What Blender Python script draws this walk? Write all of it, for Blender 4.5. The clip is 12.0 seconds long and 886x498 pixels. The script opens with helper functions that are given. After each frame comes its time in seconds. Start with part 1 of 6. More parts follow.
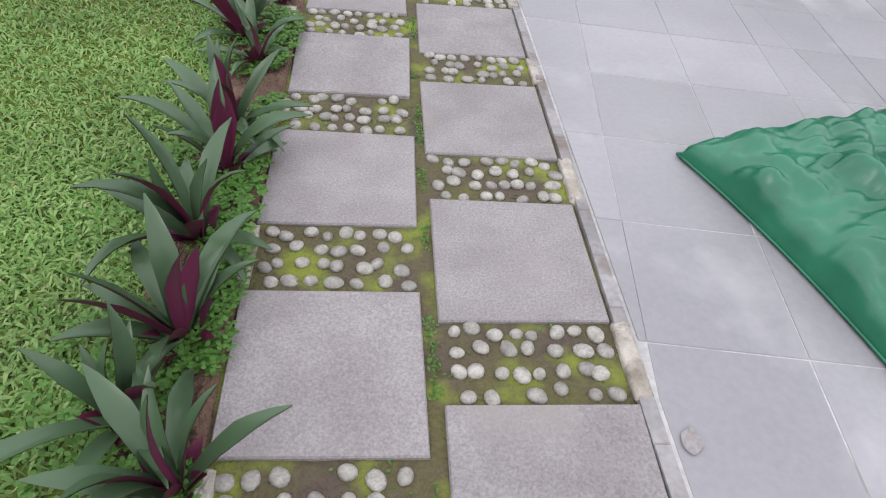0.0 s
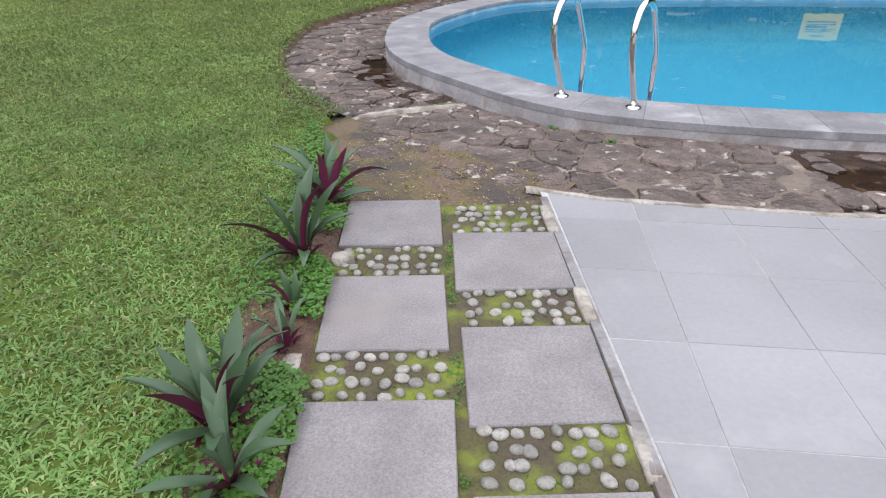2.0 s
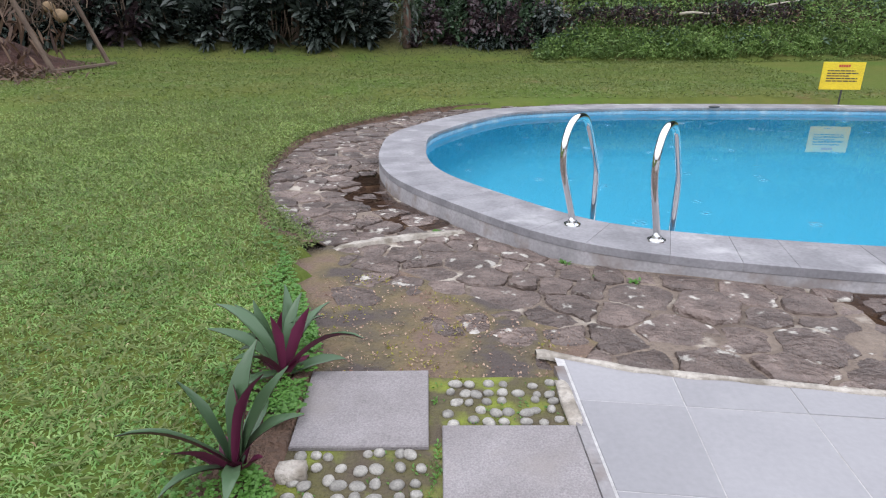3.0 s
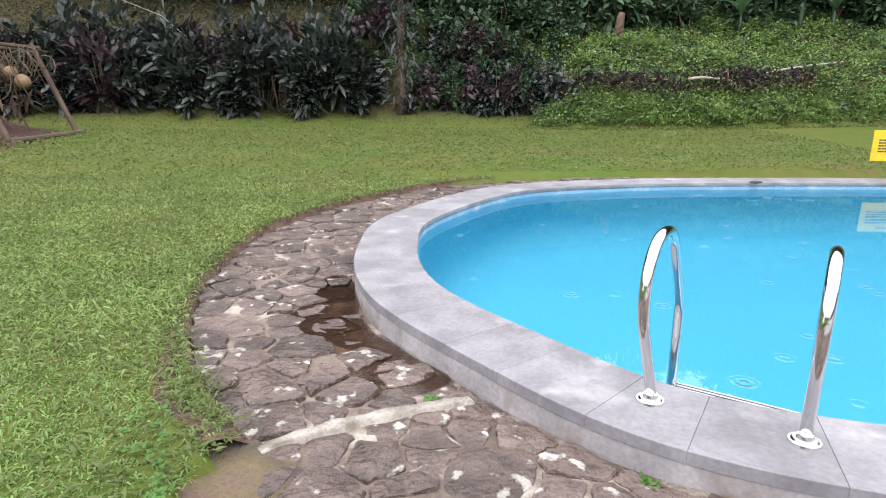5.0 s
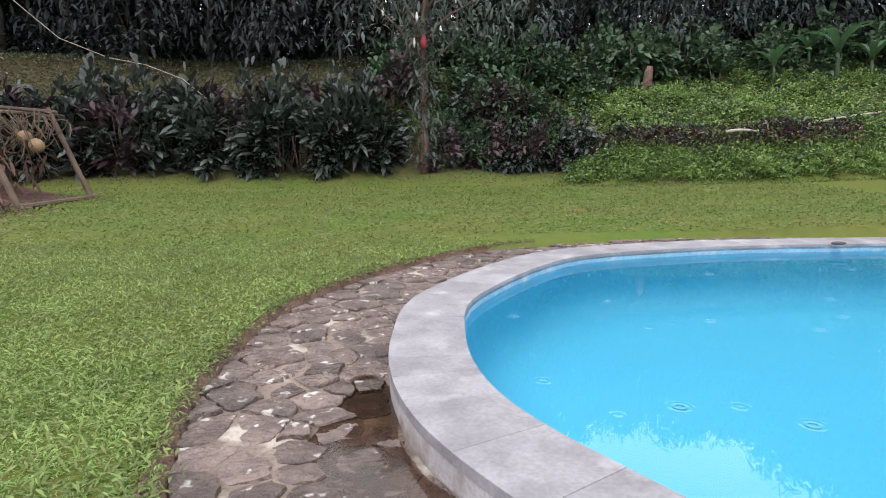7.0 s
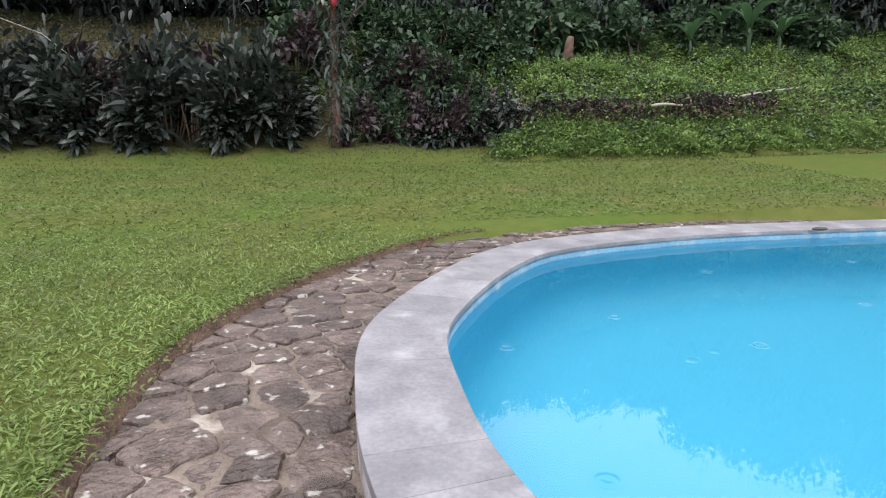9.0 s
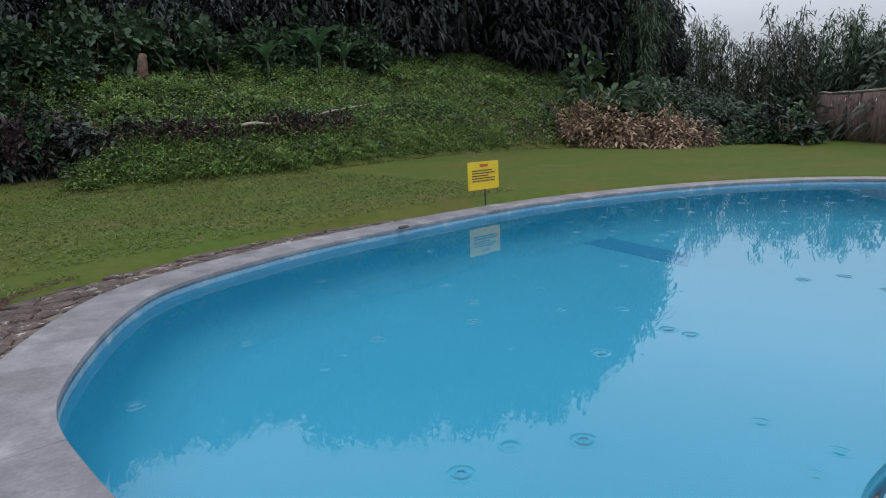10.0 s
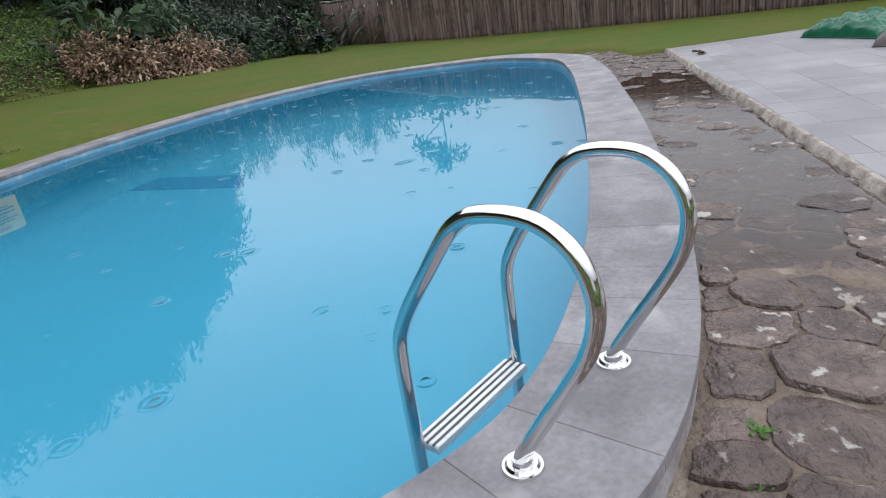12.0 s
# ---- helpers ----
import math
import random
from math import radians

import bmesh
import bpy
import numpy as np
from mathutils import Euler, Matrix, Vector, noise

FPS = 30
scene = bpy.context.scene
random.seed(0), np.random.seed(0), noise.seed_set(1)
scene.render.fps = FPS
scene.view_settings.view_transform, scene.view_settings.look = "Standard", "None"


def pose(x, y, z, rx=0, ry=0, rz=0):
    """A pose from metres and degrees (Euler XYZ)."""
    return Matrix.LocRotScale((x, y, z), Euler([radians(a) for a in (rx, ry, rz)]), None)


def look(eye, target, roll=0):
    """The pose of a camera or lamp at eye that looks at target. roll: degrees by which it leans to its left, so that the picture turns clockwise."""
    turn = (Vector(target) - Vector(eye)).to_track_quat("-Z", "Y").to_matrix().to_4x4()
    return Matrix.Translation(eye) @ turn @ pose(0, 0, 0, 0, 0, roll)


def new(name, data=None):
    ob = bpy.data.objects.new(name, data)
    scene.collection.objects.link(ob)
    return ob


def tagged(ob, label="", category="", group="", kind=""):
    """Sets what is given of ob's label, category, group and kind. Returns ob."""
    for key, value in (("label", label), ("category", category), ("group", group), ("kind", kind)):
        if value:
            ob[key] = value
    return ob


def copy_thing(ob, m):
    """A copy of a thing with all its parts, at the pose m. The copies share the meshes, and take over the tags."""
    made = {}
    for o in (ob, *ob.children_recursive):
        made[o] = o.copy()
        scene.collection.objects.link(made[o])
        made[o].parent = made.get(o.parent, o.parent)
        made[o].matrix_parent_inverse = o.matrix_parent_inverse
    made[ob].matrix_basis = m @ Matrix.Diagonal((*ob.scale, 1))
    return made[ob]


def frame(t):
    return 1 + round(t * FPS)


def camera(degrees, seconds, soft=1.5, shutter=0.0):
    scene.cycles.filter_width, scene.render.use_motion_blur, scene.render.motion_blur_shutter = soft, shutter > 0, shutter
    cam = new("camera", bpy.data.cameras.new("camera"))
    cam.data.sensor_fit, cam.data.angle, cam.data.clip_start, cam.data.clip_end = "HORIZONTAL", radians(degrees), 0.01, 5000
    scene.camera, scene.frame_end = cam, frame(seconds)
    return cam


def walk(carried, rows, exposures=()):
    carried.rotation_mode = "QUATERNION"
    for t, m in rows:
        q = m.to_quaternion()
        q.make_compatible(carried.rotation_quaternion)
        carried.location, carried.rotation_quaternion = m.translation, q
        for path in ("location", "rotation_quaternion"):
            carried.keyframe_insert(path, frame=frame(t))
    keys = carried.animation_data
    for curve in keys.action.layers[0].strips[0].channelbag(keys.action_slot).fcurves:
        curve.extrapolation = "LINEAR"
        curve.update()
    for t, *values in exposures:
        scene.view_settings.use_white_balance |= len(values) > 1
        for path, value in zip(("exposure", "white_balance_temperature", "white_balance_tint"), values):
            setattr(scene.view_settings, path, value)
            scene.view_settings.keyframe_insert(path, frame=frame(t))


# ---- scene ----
cam = camera(71.3, 12.0, 1.1)
PATH = [
    (0, (0.364, 0.766, 1.219), (0.582, 2.176, -0.182), 7.5),
    (0.5, (0.333, 0.995, 1.224), (0.475, 2.498, -0.088), 5.3),
    (1, (0.352, 1.293, 1.272), (0.399, 2.908, 0.094), 1.1),
    (1.5, (0.429, 1.563, 1.304), (0.484, 3.256, 0.241), -0.8),
    (2, (0.411, 1.862, 1.299), (0.463, 3.607, 0.322), 0.1),
    (2.5, (0.395, 2.188, 1.301), (0.445, 3.992, 0.438), 0.4),
    (3, (0.479, 2.562, 1.299), (0.528, 4.436, 0.604), 0.4),
    (3.2, (0.49, 2.704, 1.295), (0.54, 4.591, 0.633), 0.6),
    (4.8, (0.536, 3.967, 1.263), (0.593, 5.89, 0.716), 0.2),
    (5, (0.514, 4.132, 1.269), (0.575, 6.065, 0.761), 0.3),
    (5.5, (0.497, 4.429, 1.309), (0.548, 6.389, 0.914), 0.0),
    (6, (0.474, 4.592, 1.327), (0.504, 6.562, 0.985), 0.1),
    (6.5, (0.392, 4.793, 1.289), (0.405, 6.769, 0.979), -0.1),
    (7, (0.323, 5.071, 1.237), (0.325, 7.044, 0.907), -0.7),
    (7.2, (0.313, 5.214, 1.231), (0.285, 7.183, 0.883), -0.6),
    (9, (-0.019, 6.4, 1.222), (0.292, 8.331, 0.806), -0.1),
    (9.5, (0.003, 6.453, 1.241), (0.878, 8.207, 0.845), -1.0),
    (10, (-0.069, 6.383, 1.286), (1.311, 7.776, 0.893), -2.5),
    (10.5, (-0.069, 6.388, 1.295), (1.558, 7.482, 0.901), -4.2),
    (11, (0.013, 6.349, 1.267), (1.829, 7.078, 0.851), -5.5),
    (11.5, (0.094, 6.313, 1.238), (1.988, 6.718, 0.737), -6.9),
    (12, (0.15, 6.28, 1.191), (1.988, 6.515, 0.457), -8.9),
]
EXPOSURES = [(0, 0.26, 6500, 10), (0.7, 0.33, 6500, 10), (1.5, 0.34, 6450, 10), (3, 0.41, 6300, 10), (5, 0.85, 6600, 11), (6, 0.43, 6550, 11), (7, 0.68, 6600, 11),
             (9, 0.6, 6550, 11), (9.5, 0.17, 6250, 11), (10, -0.42, 6200, 10), (10.5, -0.46, 6200, 10), (11.2, -0.32, 6350, 10), (12, -0.13, 6400, 9)]
walk(cam, [(t, look(eye, target, roll)) for t, eye, target, roll in PATH], EXPOSURES)

# ---- light ----
SKY_STRENGTH, SUN_STRENGTH = 0.14, 0.5
world = bpy.data.worlds.new("overcast")
scene.world = world
world.use_nodes = True
wn, wl = world.node_tree.nodes, world.node_tree.links
wn.clear()
sky = wn.new("ShaderNodeTexSky")
sky.sky_type, sky.sun_disc = "NISHITA", False
sky.sun_elevation, sky.sun_rotation = radians(58), radians(200)
sky.dust_density, sky.air_density = 4.0, 1.0
cloud = wn.new("ShaderNodeMix")
cloud.data_type = "RGBA"
cloud.inputs[0].default_value = 0.9
overhead = wn.new("ShaderNodeTexCoord")
height = wn.new("ShaderNodeSeparateXYZ")
wl.new(overhead.outputs["Generated"], height.inputs[0])
grade = wn.new("ShaderNodeMapRange")
grade.interpolation_type = "SMOOTHSTEP"
grade.inputs[1].default_value, grade.inputs[2].default_value = 0.06, 0.36
grade.inputs[3].default_value, grade.inputs[4].default_value = 0.48, 1.3
wl.new(height.outputs[2], grade.inputs[0])
grey = wn.new("ShaderNodeVectorMath")
grey.operation = "SCALE"
grey.inputs[0].default_value = (10.5, 10.7, 11.5)
wl.new(grade.outputs[0], grey.inputs["Scale"])
wl.new(grey.outputs[0], cloud.inputs[7])
wl.new(sky.outputs[0], cloud.inputs[6])
back = wn.new("ShaderNodeBackground")
back.inputs[1].default_value = SKY_STRENGTH
wl.new(cloud.outputs[2], back.inputs[0])
wout = wn.new("ShaderNodeOutputWorld")
wl.new(back.outputs[0], wout.inputs[0])
sun = new("sun", bpy.data.lights.new("sun", "SUN"))
sun.data.energy, sun.data.angle, sun.data.color = SUN_STRENGTH, radians(25), (1.0, 0.97, 0.93)
sun.matrix_world = look((-6, -10, 20), (2, 6, 0))


# ---- materials ----
def shader(name):
    m = bpy.data.materials.new(name)
    m.use_nodes = True
    nodes, links = m.node_tree.nodes, m.node_tree.links
    return m, nodes, links, nodes["Principled BSDF"]


def mixed(nodes, links, fac, a, b):
    """Colour mix; a and b are colours or sockets, fac a socket or a number."""
    n = nodes.new("ShaderNodeMix")
    n.data_type = "RGBA"
    for slot, v in ((0, fac), (6, a), (7, b)):
        if isinstance(v, (int, float)):
            n.inputs[slot].default_value = v
        elif isinstance(v, tuple):
            n.inputs[slot].default_value = (*v, 1)
        else:
            links.new(v, n.inputs[slot])
    return n.outputs[2]


def ramp(nodes, links, fac, lo, hi):
    n = nodes.new("ShaderNodeMapRange")
    n.inputs[1].default_value, n.inputs[2].default_value = lo, hi
    links.new(fac, n.inputs[0])
    return n.outputs[0]


def noise_tex(nodes, links, scale, detail=4.0, stretch=None):
    pos = nodes.new("ShaderNodeNewGeometry").outputs["Position"]
    if stretch:
        mp = nodes.new("ShaderNodeMapping")
        mp.inputs["Scale"].default_value = stretch
        links.new(pos, mp.inputs[0])
        pos = mp.outputs[0]
    n = nodes.new("ShaderNodeTexNoise")
    n.inputs["Scale"].default_value, n.inputs["Detail"].default_value = scale, detail
    links.new(pos, n.inputs["Vector"])
    return n.outputs["Fac"]


def surf(name, a, b, scale=3.0, rough=0.8, grain=60.0, bump=0.3, speck=0.0, speck_col=(0.05, 0.05, 0.05), stain=None,
         stain_scale=1.2, stain_lim=(0.55, 0.7), vary=0.0, island=False, metal=0.0, stretch=None, wet=0.0, depth=0.004, spec=0.5, grit=0.72):
    """A procedural surface: two tones, fine grain, specks, stains, piece to piece variation, wet patches and relief."""
    m, nodes, links, p = shader(name)
    big = ramp(nodes, links, noise_tex(nodes, links, scale, 5, stretch), 0.35, 0.65)
    col = mixed(nodes, links, big, a, b)
    fine = noise_tex(nodes, links, grain, 3, stretch)
    col = mixed(nodes, links, ramp(nodes, links, fine, 0.3, 0.75), col, mixed(nodes, links, grit, (0, 0, 0), col))
    if speck:
        v = nodes.new("ShaderNodeTexVoronoi")
        v.inputs["Scale"].default_value = grain * 1.7
        links.new(nodes.new("ShaderNodeNewGeometry").outputs["Position"], v.inputs["Vector"])
        sp = nodes.new("ShaderNodeMapRange")
        sp.inputs[1].default_value, sp.inputs[2].default_value = 0.34, 0.2
        sp.inputs[4].default_value = speck
        links.new(v.outputs["Distance"], sp.inputs[0])
        col = mixed(nodes, links, sp.outputs[0], col, speck_col)
    if stain:
        st = ramp(nodes, links, noise_tex(nodes, links, stain_scale, 8), *stain_lim)
        col = mixed(nodes, links, st, col, stain)
    if vary:
        src = nodes.new("ShaderNodeNewGeometry").outputs["Random Per Island"] if island else nodes.new("ShaderNodeObjectInfo").outputs["Random"]
        hsv = nodes.new("ShaderNodeHueSaturation")
        vr = nodes.new("ShaderNodeMapRange")
        vr.inputs[3].default_value, vr.inputs[4].default_value = 1 - vary, 1 + vary
        links.new(src, vr.inputs[0])
        links.new(vr.outputs[0], hsv.inputs["Value"])
        links.new(col, hsv.inputs["Color"])
        col = hsv.outputs[0]
    links.new(col, p.inputs["Base Color"])
    p.inputs["Metallic"].default_value, p.inputs["Specular IOR Level"].default_value = metal, spec
    if wet:
        w = ramp(nodes, links, noise_tex(nodes, links, 1.1, 4), 0.42, 0.62)
        r = nodes.new("ShaderNodeMapRange")
        r.inputs[3].default_value, r.inputs[4].default_value = rough, max(0.08, rough - wet)
        links.new(w, r.inputs[0])
        links.new(r.outputs[0], p.inputs["Roughness"])
    else:
        p.inputs["Roughness"].default_value = rough
    if bump:
        bn = nodes.new("ShaderNodeBump")
        bn.inputs["Strength"].default_value, bn.inputs["Distance"].default_value = bump, depth
        add = nodes.new("ShaderNodeMath")
        add.operation = "ADD"
        links.new(fine, add.inputs[0])
        links.new(big, add.inputs[1])
        links.new(add.outputs[0], bn.inputs["Height"])
        links.new(bn.outputs[0], p.inputs["Normal"])
    return m


def leaf_mat(name, a, b, rough=0.5, trans=0.25, veins=False):
    """Leaf: tone by island, some light through the blade."""
    m, nodes, links, p = shader(name)
    isl = nodes.new("ShaderNodeNewGeometry").outputs["Random Per Island"]
    col = mixed(nodes, links, isl, a, b)
    n = ramp(nodes, links, noise_tex(nodes, links, 1.3, 3), 0.35, 0.65)
    col = mixed(nodes, links, n, mixed(nodes, links, 0.7, (0, 0, 0), col), col)
    links.new(col, p.inputs["Base Color"])
    p.inputs["Roughness"].default_value = rough
    p.inputs["Specular IOR Level"].default_value = 0.35
    tr = nodes.new("ShaderNodeBsdfTranslucent")
    links.new(col, tr.inputs[0])
    ms = nodes.new("ShaderNodeMixShader")
    ms.inputs[0].default_value = trans
    links.new(p.outputs[0], ms.inputs[1])
    links.new(tr.outputs[0], ms.inputs[2])
    links.new(ms.outputs[0], nodes["Material Output"].inputs[0])
    return m


def lawn_mat():
    m, nodes, links, p = shader("lawn")
    n1 = ramp(nodes, links, noise_tex(nodes, links, 0.55, 6), 0.36, 0.64)
    n2 = ramp(nodes, links, noise_tex(nodes, links, 6.0, 5), 0.3, 0.7)
    n3 = ramp(nodes, links, noise_tex(nodes, links, 55.0, 3), 0.3, 0.7)
    col = mixed(nodes, links, n1, (0.08, 0.12, 0.021), (0.11, 0.117, 0.028))
    col = mixed(nodes, links, n2, mixed(nodes, links, 0.72, (0.03, 0.05, 0.01), col), col)
    col = mixed(nodes, links, n3, mixed(nodes, links, 0.8, (0.02, 0.035, 0.01), col), col)
    bare = ramp(nodes, links, noise_tex(nodes, links, 0.9, 7), 0.63, 0.75)
    col = mixed(nodes, links, bare, col, (0.14, 0.105, 0.05))
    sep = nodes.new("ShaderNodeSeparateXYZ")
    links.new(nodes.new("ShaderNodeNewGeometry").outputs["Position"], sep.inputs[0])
    # Earth brown up the bank, begun low to paint in the hedge's shade.
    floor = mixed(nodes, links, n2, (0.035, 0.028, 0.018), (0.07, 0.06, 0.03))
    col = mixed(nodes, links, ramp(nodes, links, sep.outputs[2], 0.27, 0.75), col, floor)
    links.new(col, p.inputs["Base Color"])
    p.inputs["Roughness"].default_value, p.inputs["Specular IOR Level"].default_value = 0.9, 0.1
    bn = nodes.new("ShaderNodeBump")
    bn.inputs["Strength"].default_value, bn.inputs["Distance"].default_value = 0.35, 0.02
    links.new(n3, bn.inputs["Height"])
    links.new(bn.outputs[0], p.inputs["Normal"])
    return m


def water_mat(name, tint, rough, ripple, rings):
    """Clear water: a glossy face by Fresnel over a tinted view of what lies beneath, with breeze ripples and rain rings."""
    m, nodes, links, p = shader(name)
    nodes.remove(p)
    pos = nodes.new("ShaderNodeNewGeometry").outputs["Position"]
    h = noise_tex(nodes, links, 1.5, 1.5, (1, 1, 0))
    mul = nodes.new("ShaderNodeMath")
    mul.operation = "MULTIPLY"
    mul.inputs[1].default_value = ripple
    links.new(h, mul.inputs[0])
    height = mul.outputs[0]
    if rings:
        chop = nodes.new("ShaderNodeMath")
        chop.operation = "MULTIPLY_ADD"
        chop.inputs[1].default_value = ripple * 0.1
        links.new(noise_tex(nodes, links, 6.0, 0.5, (1, 1, 0)), chop.inputs[0])
        links.new(height, chop.inputs[2])
        height = chop.outputs[0]
        mp = nodes.new("ShaderNodeMapping")
        mp.inputs["Scale"].default_value = (1, 1, 0)
        links.new(pos, mp.inputs[0])
        v = nodes.new("ShaderNodeTexVoronoi")
        v.inputs["Scale"].default_value, v.inputs["Randomness"].default_value = 3.4, 1.0
        links.new(mp.outputs[0], v.inputs["Vector"])
        wave = nodes.new("ShaderNodeMath")
        wave.operation = "MULTIPLY"
        wave.inputs[1].default_value = 48.0
        links.new(v.outputs["Distance"], wave.inputs[0])
        sn = nodes.new("ShaderNodeMath")
        sn.operation = "SINE"
        links.new(wave.outputs[0], sn.inputs[0])
        fall = nodes.new("ShaderNodeMapRange")
        fall.inputs[1].default_value, fall.inputs[2].default_value = 0.24, 0.09
        links.new(v.outputs["Distance"], fall.inputs[0])
        some = nodes.new("ShaderNodeSeparateColor")
        links.new(v.outputs["Color"], some.inputs[0])
        pick = nodes.new("ShaderNodeMath")
        pick.operation = "GREATER_THAN"
        pick.inputs[1].default_value = 0.55
        links.new(some.outputs[0], pick.inputs[0])
        k = fall.outputs[0]
        for other in (sn.outputs[0], pick.outputs[0]):
            mm = nodes.new("ShaderNodeMath")
            mm.operation = "MULTIPLY"
            links.new(k, mm.inputs[0])
            links.new(other, mm.inputs[1])
            k = mm.outputs[0]
        ma = nodes.new("ShaderNodeMath")
        ma.operation = "MULTIPLY_ADD"
        ma.inputs[1].default_value = rings
        links.new(k, ma.inputs[0])
        links.new(height, ma.inputs[2])
        height = ma.outputs[0]
    bn = nodes.new("ShaderNodeBump")
    bn.inputs["Strength"].default_value, bn.inputs["Distance"].default_value = 1.0, 0.02
    links.new(height, bn.inputs["Height"])
    fr = nodes.new("ShaderNodeFresnel")
    fr.inputs["IOR"].default_value = 1.33
    links.new(bn.outputs[0], fr.inputs["Normal"])
    tr = nodes.new("ShaderNodeBsdfTransparent")
    tr.inputs[0].default_value = (*tint, 1)
    gl = nodes.new("ShaderNodeBsdfGlossy")
    gl.inputs["Roughness"].default_value = rough
    links.new(bn.outputs[0], gl.inputs["Normal"])
    ms = nodes.new("ShaderNodeMixShader")
    links.new(fr.outputs[0], ms.inputs[0])
    links.new(tr.outputs[0], ms.inputs[1])
    links.new(gl.outputs[0], ms.inputs[2])
    links.new(ms.outputs[0], nodes["Material Output"].inputs[0])
    return m


M_LAWN = lawn_mat()
M_SLAB = surf("washed_concrete", (0.222, 0.2, 0.202), (0.28, 0.256, 0.26), 5.0, 0.85, 150, 0.8, grit=0.6, speck=0.4, speck_col=(0.12, 0.11, 0.11),
              stain=(0.22, 0.195, 0.185), stain_scale=2.1, stain_lim=(0.56, 0.72), vary=0.06)
M_DECK = surf("deck_stone", (0.215, 0.209, 0.22), (0.268, 0.26, 0.272), 0.9, 0.55, 45, 0.25, spec=0.28, grit=0.9, stain=(0.31, 0.302, 0.31), stain_scale=2.4,
              stain_lim=(0.58, 0.8), vary=0.09, wet=0.2, depth=0.002)
M_LIME = surf("lime_mortar", (0.44, 0.4, 0.355), (0.3, 0.265, 0.225), 9.0, 0.9, 60, 0.8, stain=(0.17, 0.145, 0.115), stain_scale=8, stain_lim=(0.5, 0.66), depth=0.015)
M_GROUT = surf("grout", (0.44, 0.425, 0.42), (0.3, 0.29, 0.288), 1.7, 0.9, 50, 0.4, stain=(0.2, 0.19, 0.18), stain_scale=5)
M_COPE = surf("coping_stone", (0.175, 0.168, 0.18), (0.265, 0.256, 0.27), 4.0, 0.55, 48, 0.5, spec=0.35, grit=0.75, stain=(0.35, 0.342, 0.348), stain_scale=3.5,
              stain_lim=(0.58, 0.75), vary=0.09, depth=0.003)
M_COPE_SIDE = surf("coping_side", (0.19, 0.178, 0.182), (0.28, 0.265, 0.27), 4.0, 0.85, 50, 0.6, stain=(0.12, 0.09, 0.075), stain_scale=5, stain_lim=(0.5, 0.7), depth=0.008)
M_STONE = surf("paving_stone", (0.084, 0.062, 0.054), (0.16, 0.12, 0.104), 7.0, 0.5, 38, 1.0, stain=(0.37, 0.345, 0.31), stain_scale=11.0,
               stain_lim=(0.62, 0.67), vary=0.3, wet=0.32, depth=0.022, spec=0.32)
M_BED = surf("paving_mortar", (0.1, 0.072, 0.055), (0.2, 0.155, 0.122), 2.2, 0.85, 40, 1.0, stain=(0.33, 0.29, 0.245), stain_scale=3.4,
             stain_lim=(0.55, 0.65), depth=0.02)
M_PEBBLE = surf("river_pebble", (0.205, 0.19, 0.17), (0.33, 0.312, 0.28), 40, 0.65, 190, 0.3, grit=0.6, vary=0.25, depth=0.002)
M_MOSS = surf("mossy_cement", (0.078, 0.058, 0.042), (0.09, 0.082, 0.026), 5.0, 0.95, 90, 1.0, stain=(0.15, 0.18, 0.02), stain_scale=6,
              stain_lim=(0.5, 0.66), depth=0.01)
M_SOIL = surf("soil", (0.10, 0.058, 0.038), (0.15, 0.09, 0.06), 6.0, 0.95, 50, 1.0, stain=(0.05, 0.03, 0.02), stain_scale=9, depth=0.03)
M_REDSOIL = surf("red_soil", (0.05, 0.02, 0.014), (0.085, 0.036, 0.026), 3.0, 0.95, 25, 1.0, stain=(0.03, 0.014, 0.01), stain_scale=4, depth=0.04)
M_PATCH = surf("mossy_ground", (0.15, 0.1, 0.075), (0.145, 0.125, 0.03), 3.0, 0.95, 60, 1.0, stain=(0.065, 0.05, 0.045), stain_scale=3.0,
               stain_lim=(0.46, 0.6), depth=0.02)
M_BLUE = surf("pool_paint", (0.057, 0.362, 0.515), (0.062, 0.378, 0.535), 0.6, 0.6, 30, 0.05, grit=0.97)
M_BLUE_DARK = surf("pool_paint_dark", (0.024, 0.24, 0.41), (0.028, 0.255, 0.43), 0.6, 0.6, 30, 0.05, grit=0.97)
M_WATERLINE = surf("waterline_paint", (0.13, 0.3, 0.43), (0.18, 0.35, 0.47), 2.0, 0.6, 30, 0.1, stain=(0.3, 0.38, 0.42), stain_scale=4)
M_WATER = water_mat("pool_water", (0.86, 0.98, 1.0), 0.008, 0.06, 0.22)
M_PUDDLE = water_mat("rain_water", (0.6, 0.5, 0.43), 0.08, 0.03, 0.0)
M_STEEL = surf("polished_steel", (0.72, 0.72, 0.72), (0.68, 0.68, 0.68), 8, 0.09, 200, 0.0, metal=1.0, grit=1.0)
M_TREAD = surf("white_plastic", (0.75, 0.77, 0.78), (0.68, 0.7, 0.72), 8, 0.35, 80, 0.1)
M_RUBBER = surf("dark_rubber", (0.05, 0.06, 0.07), (0.08, 0.09, 0.1), 8, 0.6, 80, 0.1)
M_GREEN = surf("green_cloth", (0.006, 0.1, 0.05), (0.012, 0.145, 0.075), 4, 0.3, 400, 0.15, depth=0.001)
M_GREY = surf("grey_cloth", (0.10, 0.09, 0.09), (0.14, 0.125, 0.125), 4, 0.6, 300, 0.15, depth=0.001)
M_YELLOW = surf("yellow_paint", (0.72, 0.52, 0.015), (0.62, 0.44, 0.015), 5, 0.5, 60, 0.1)
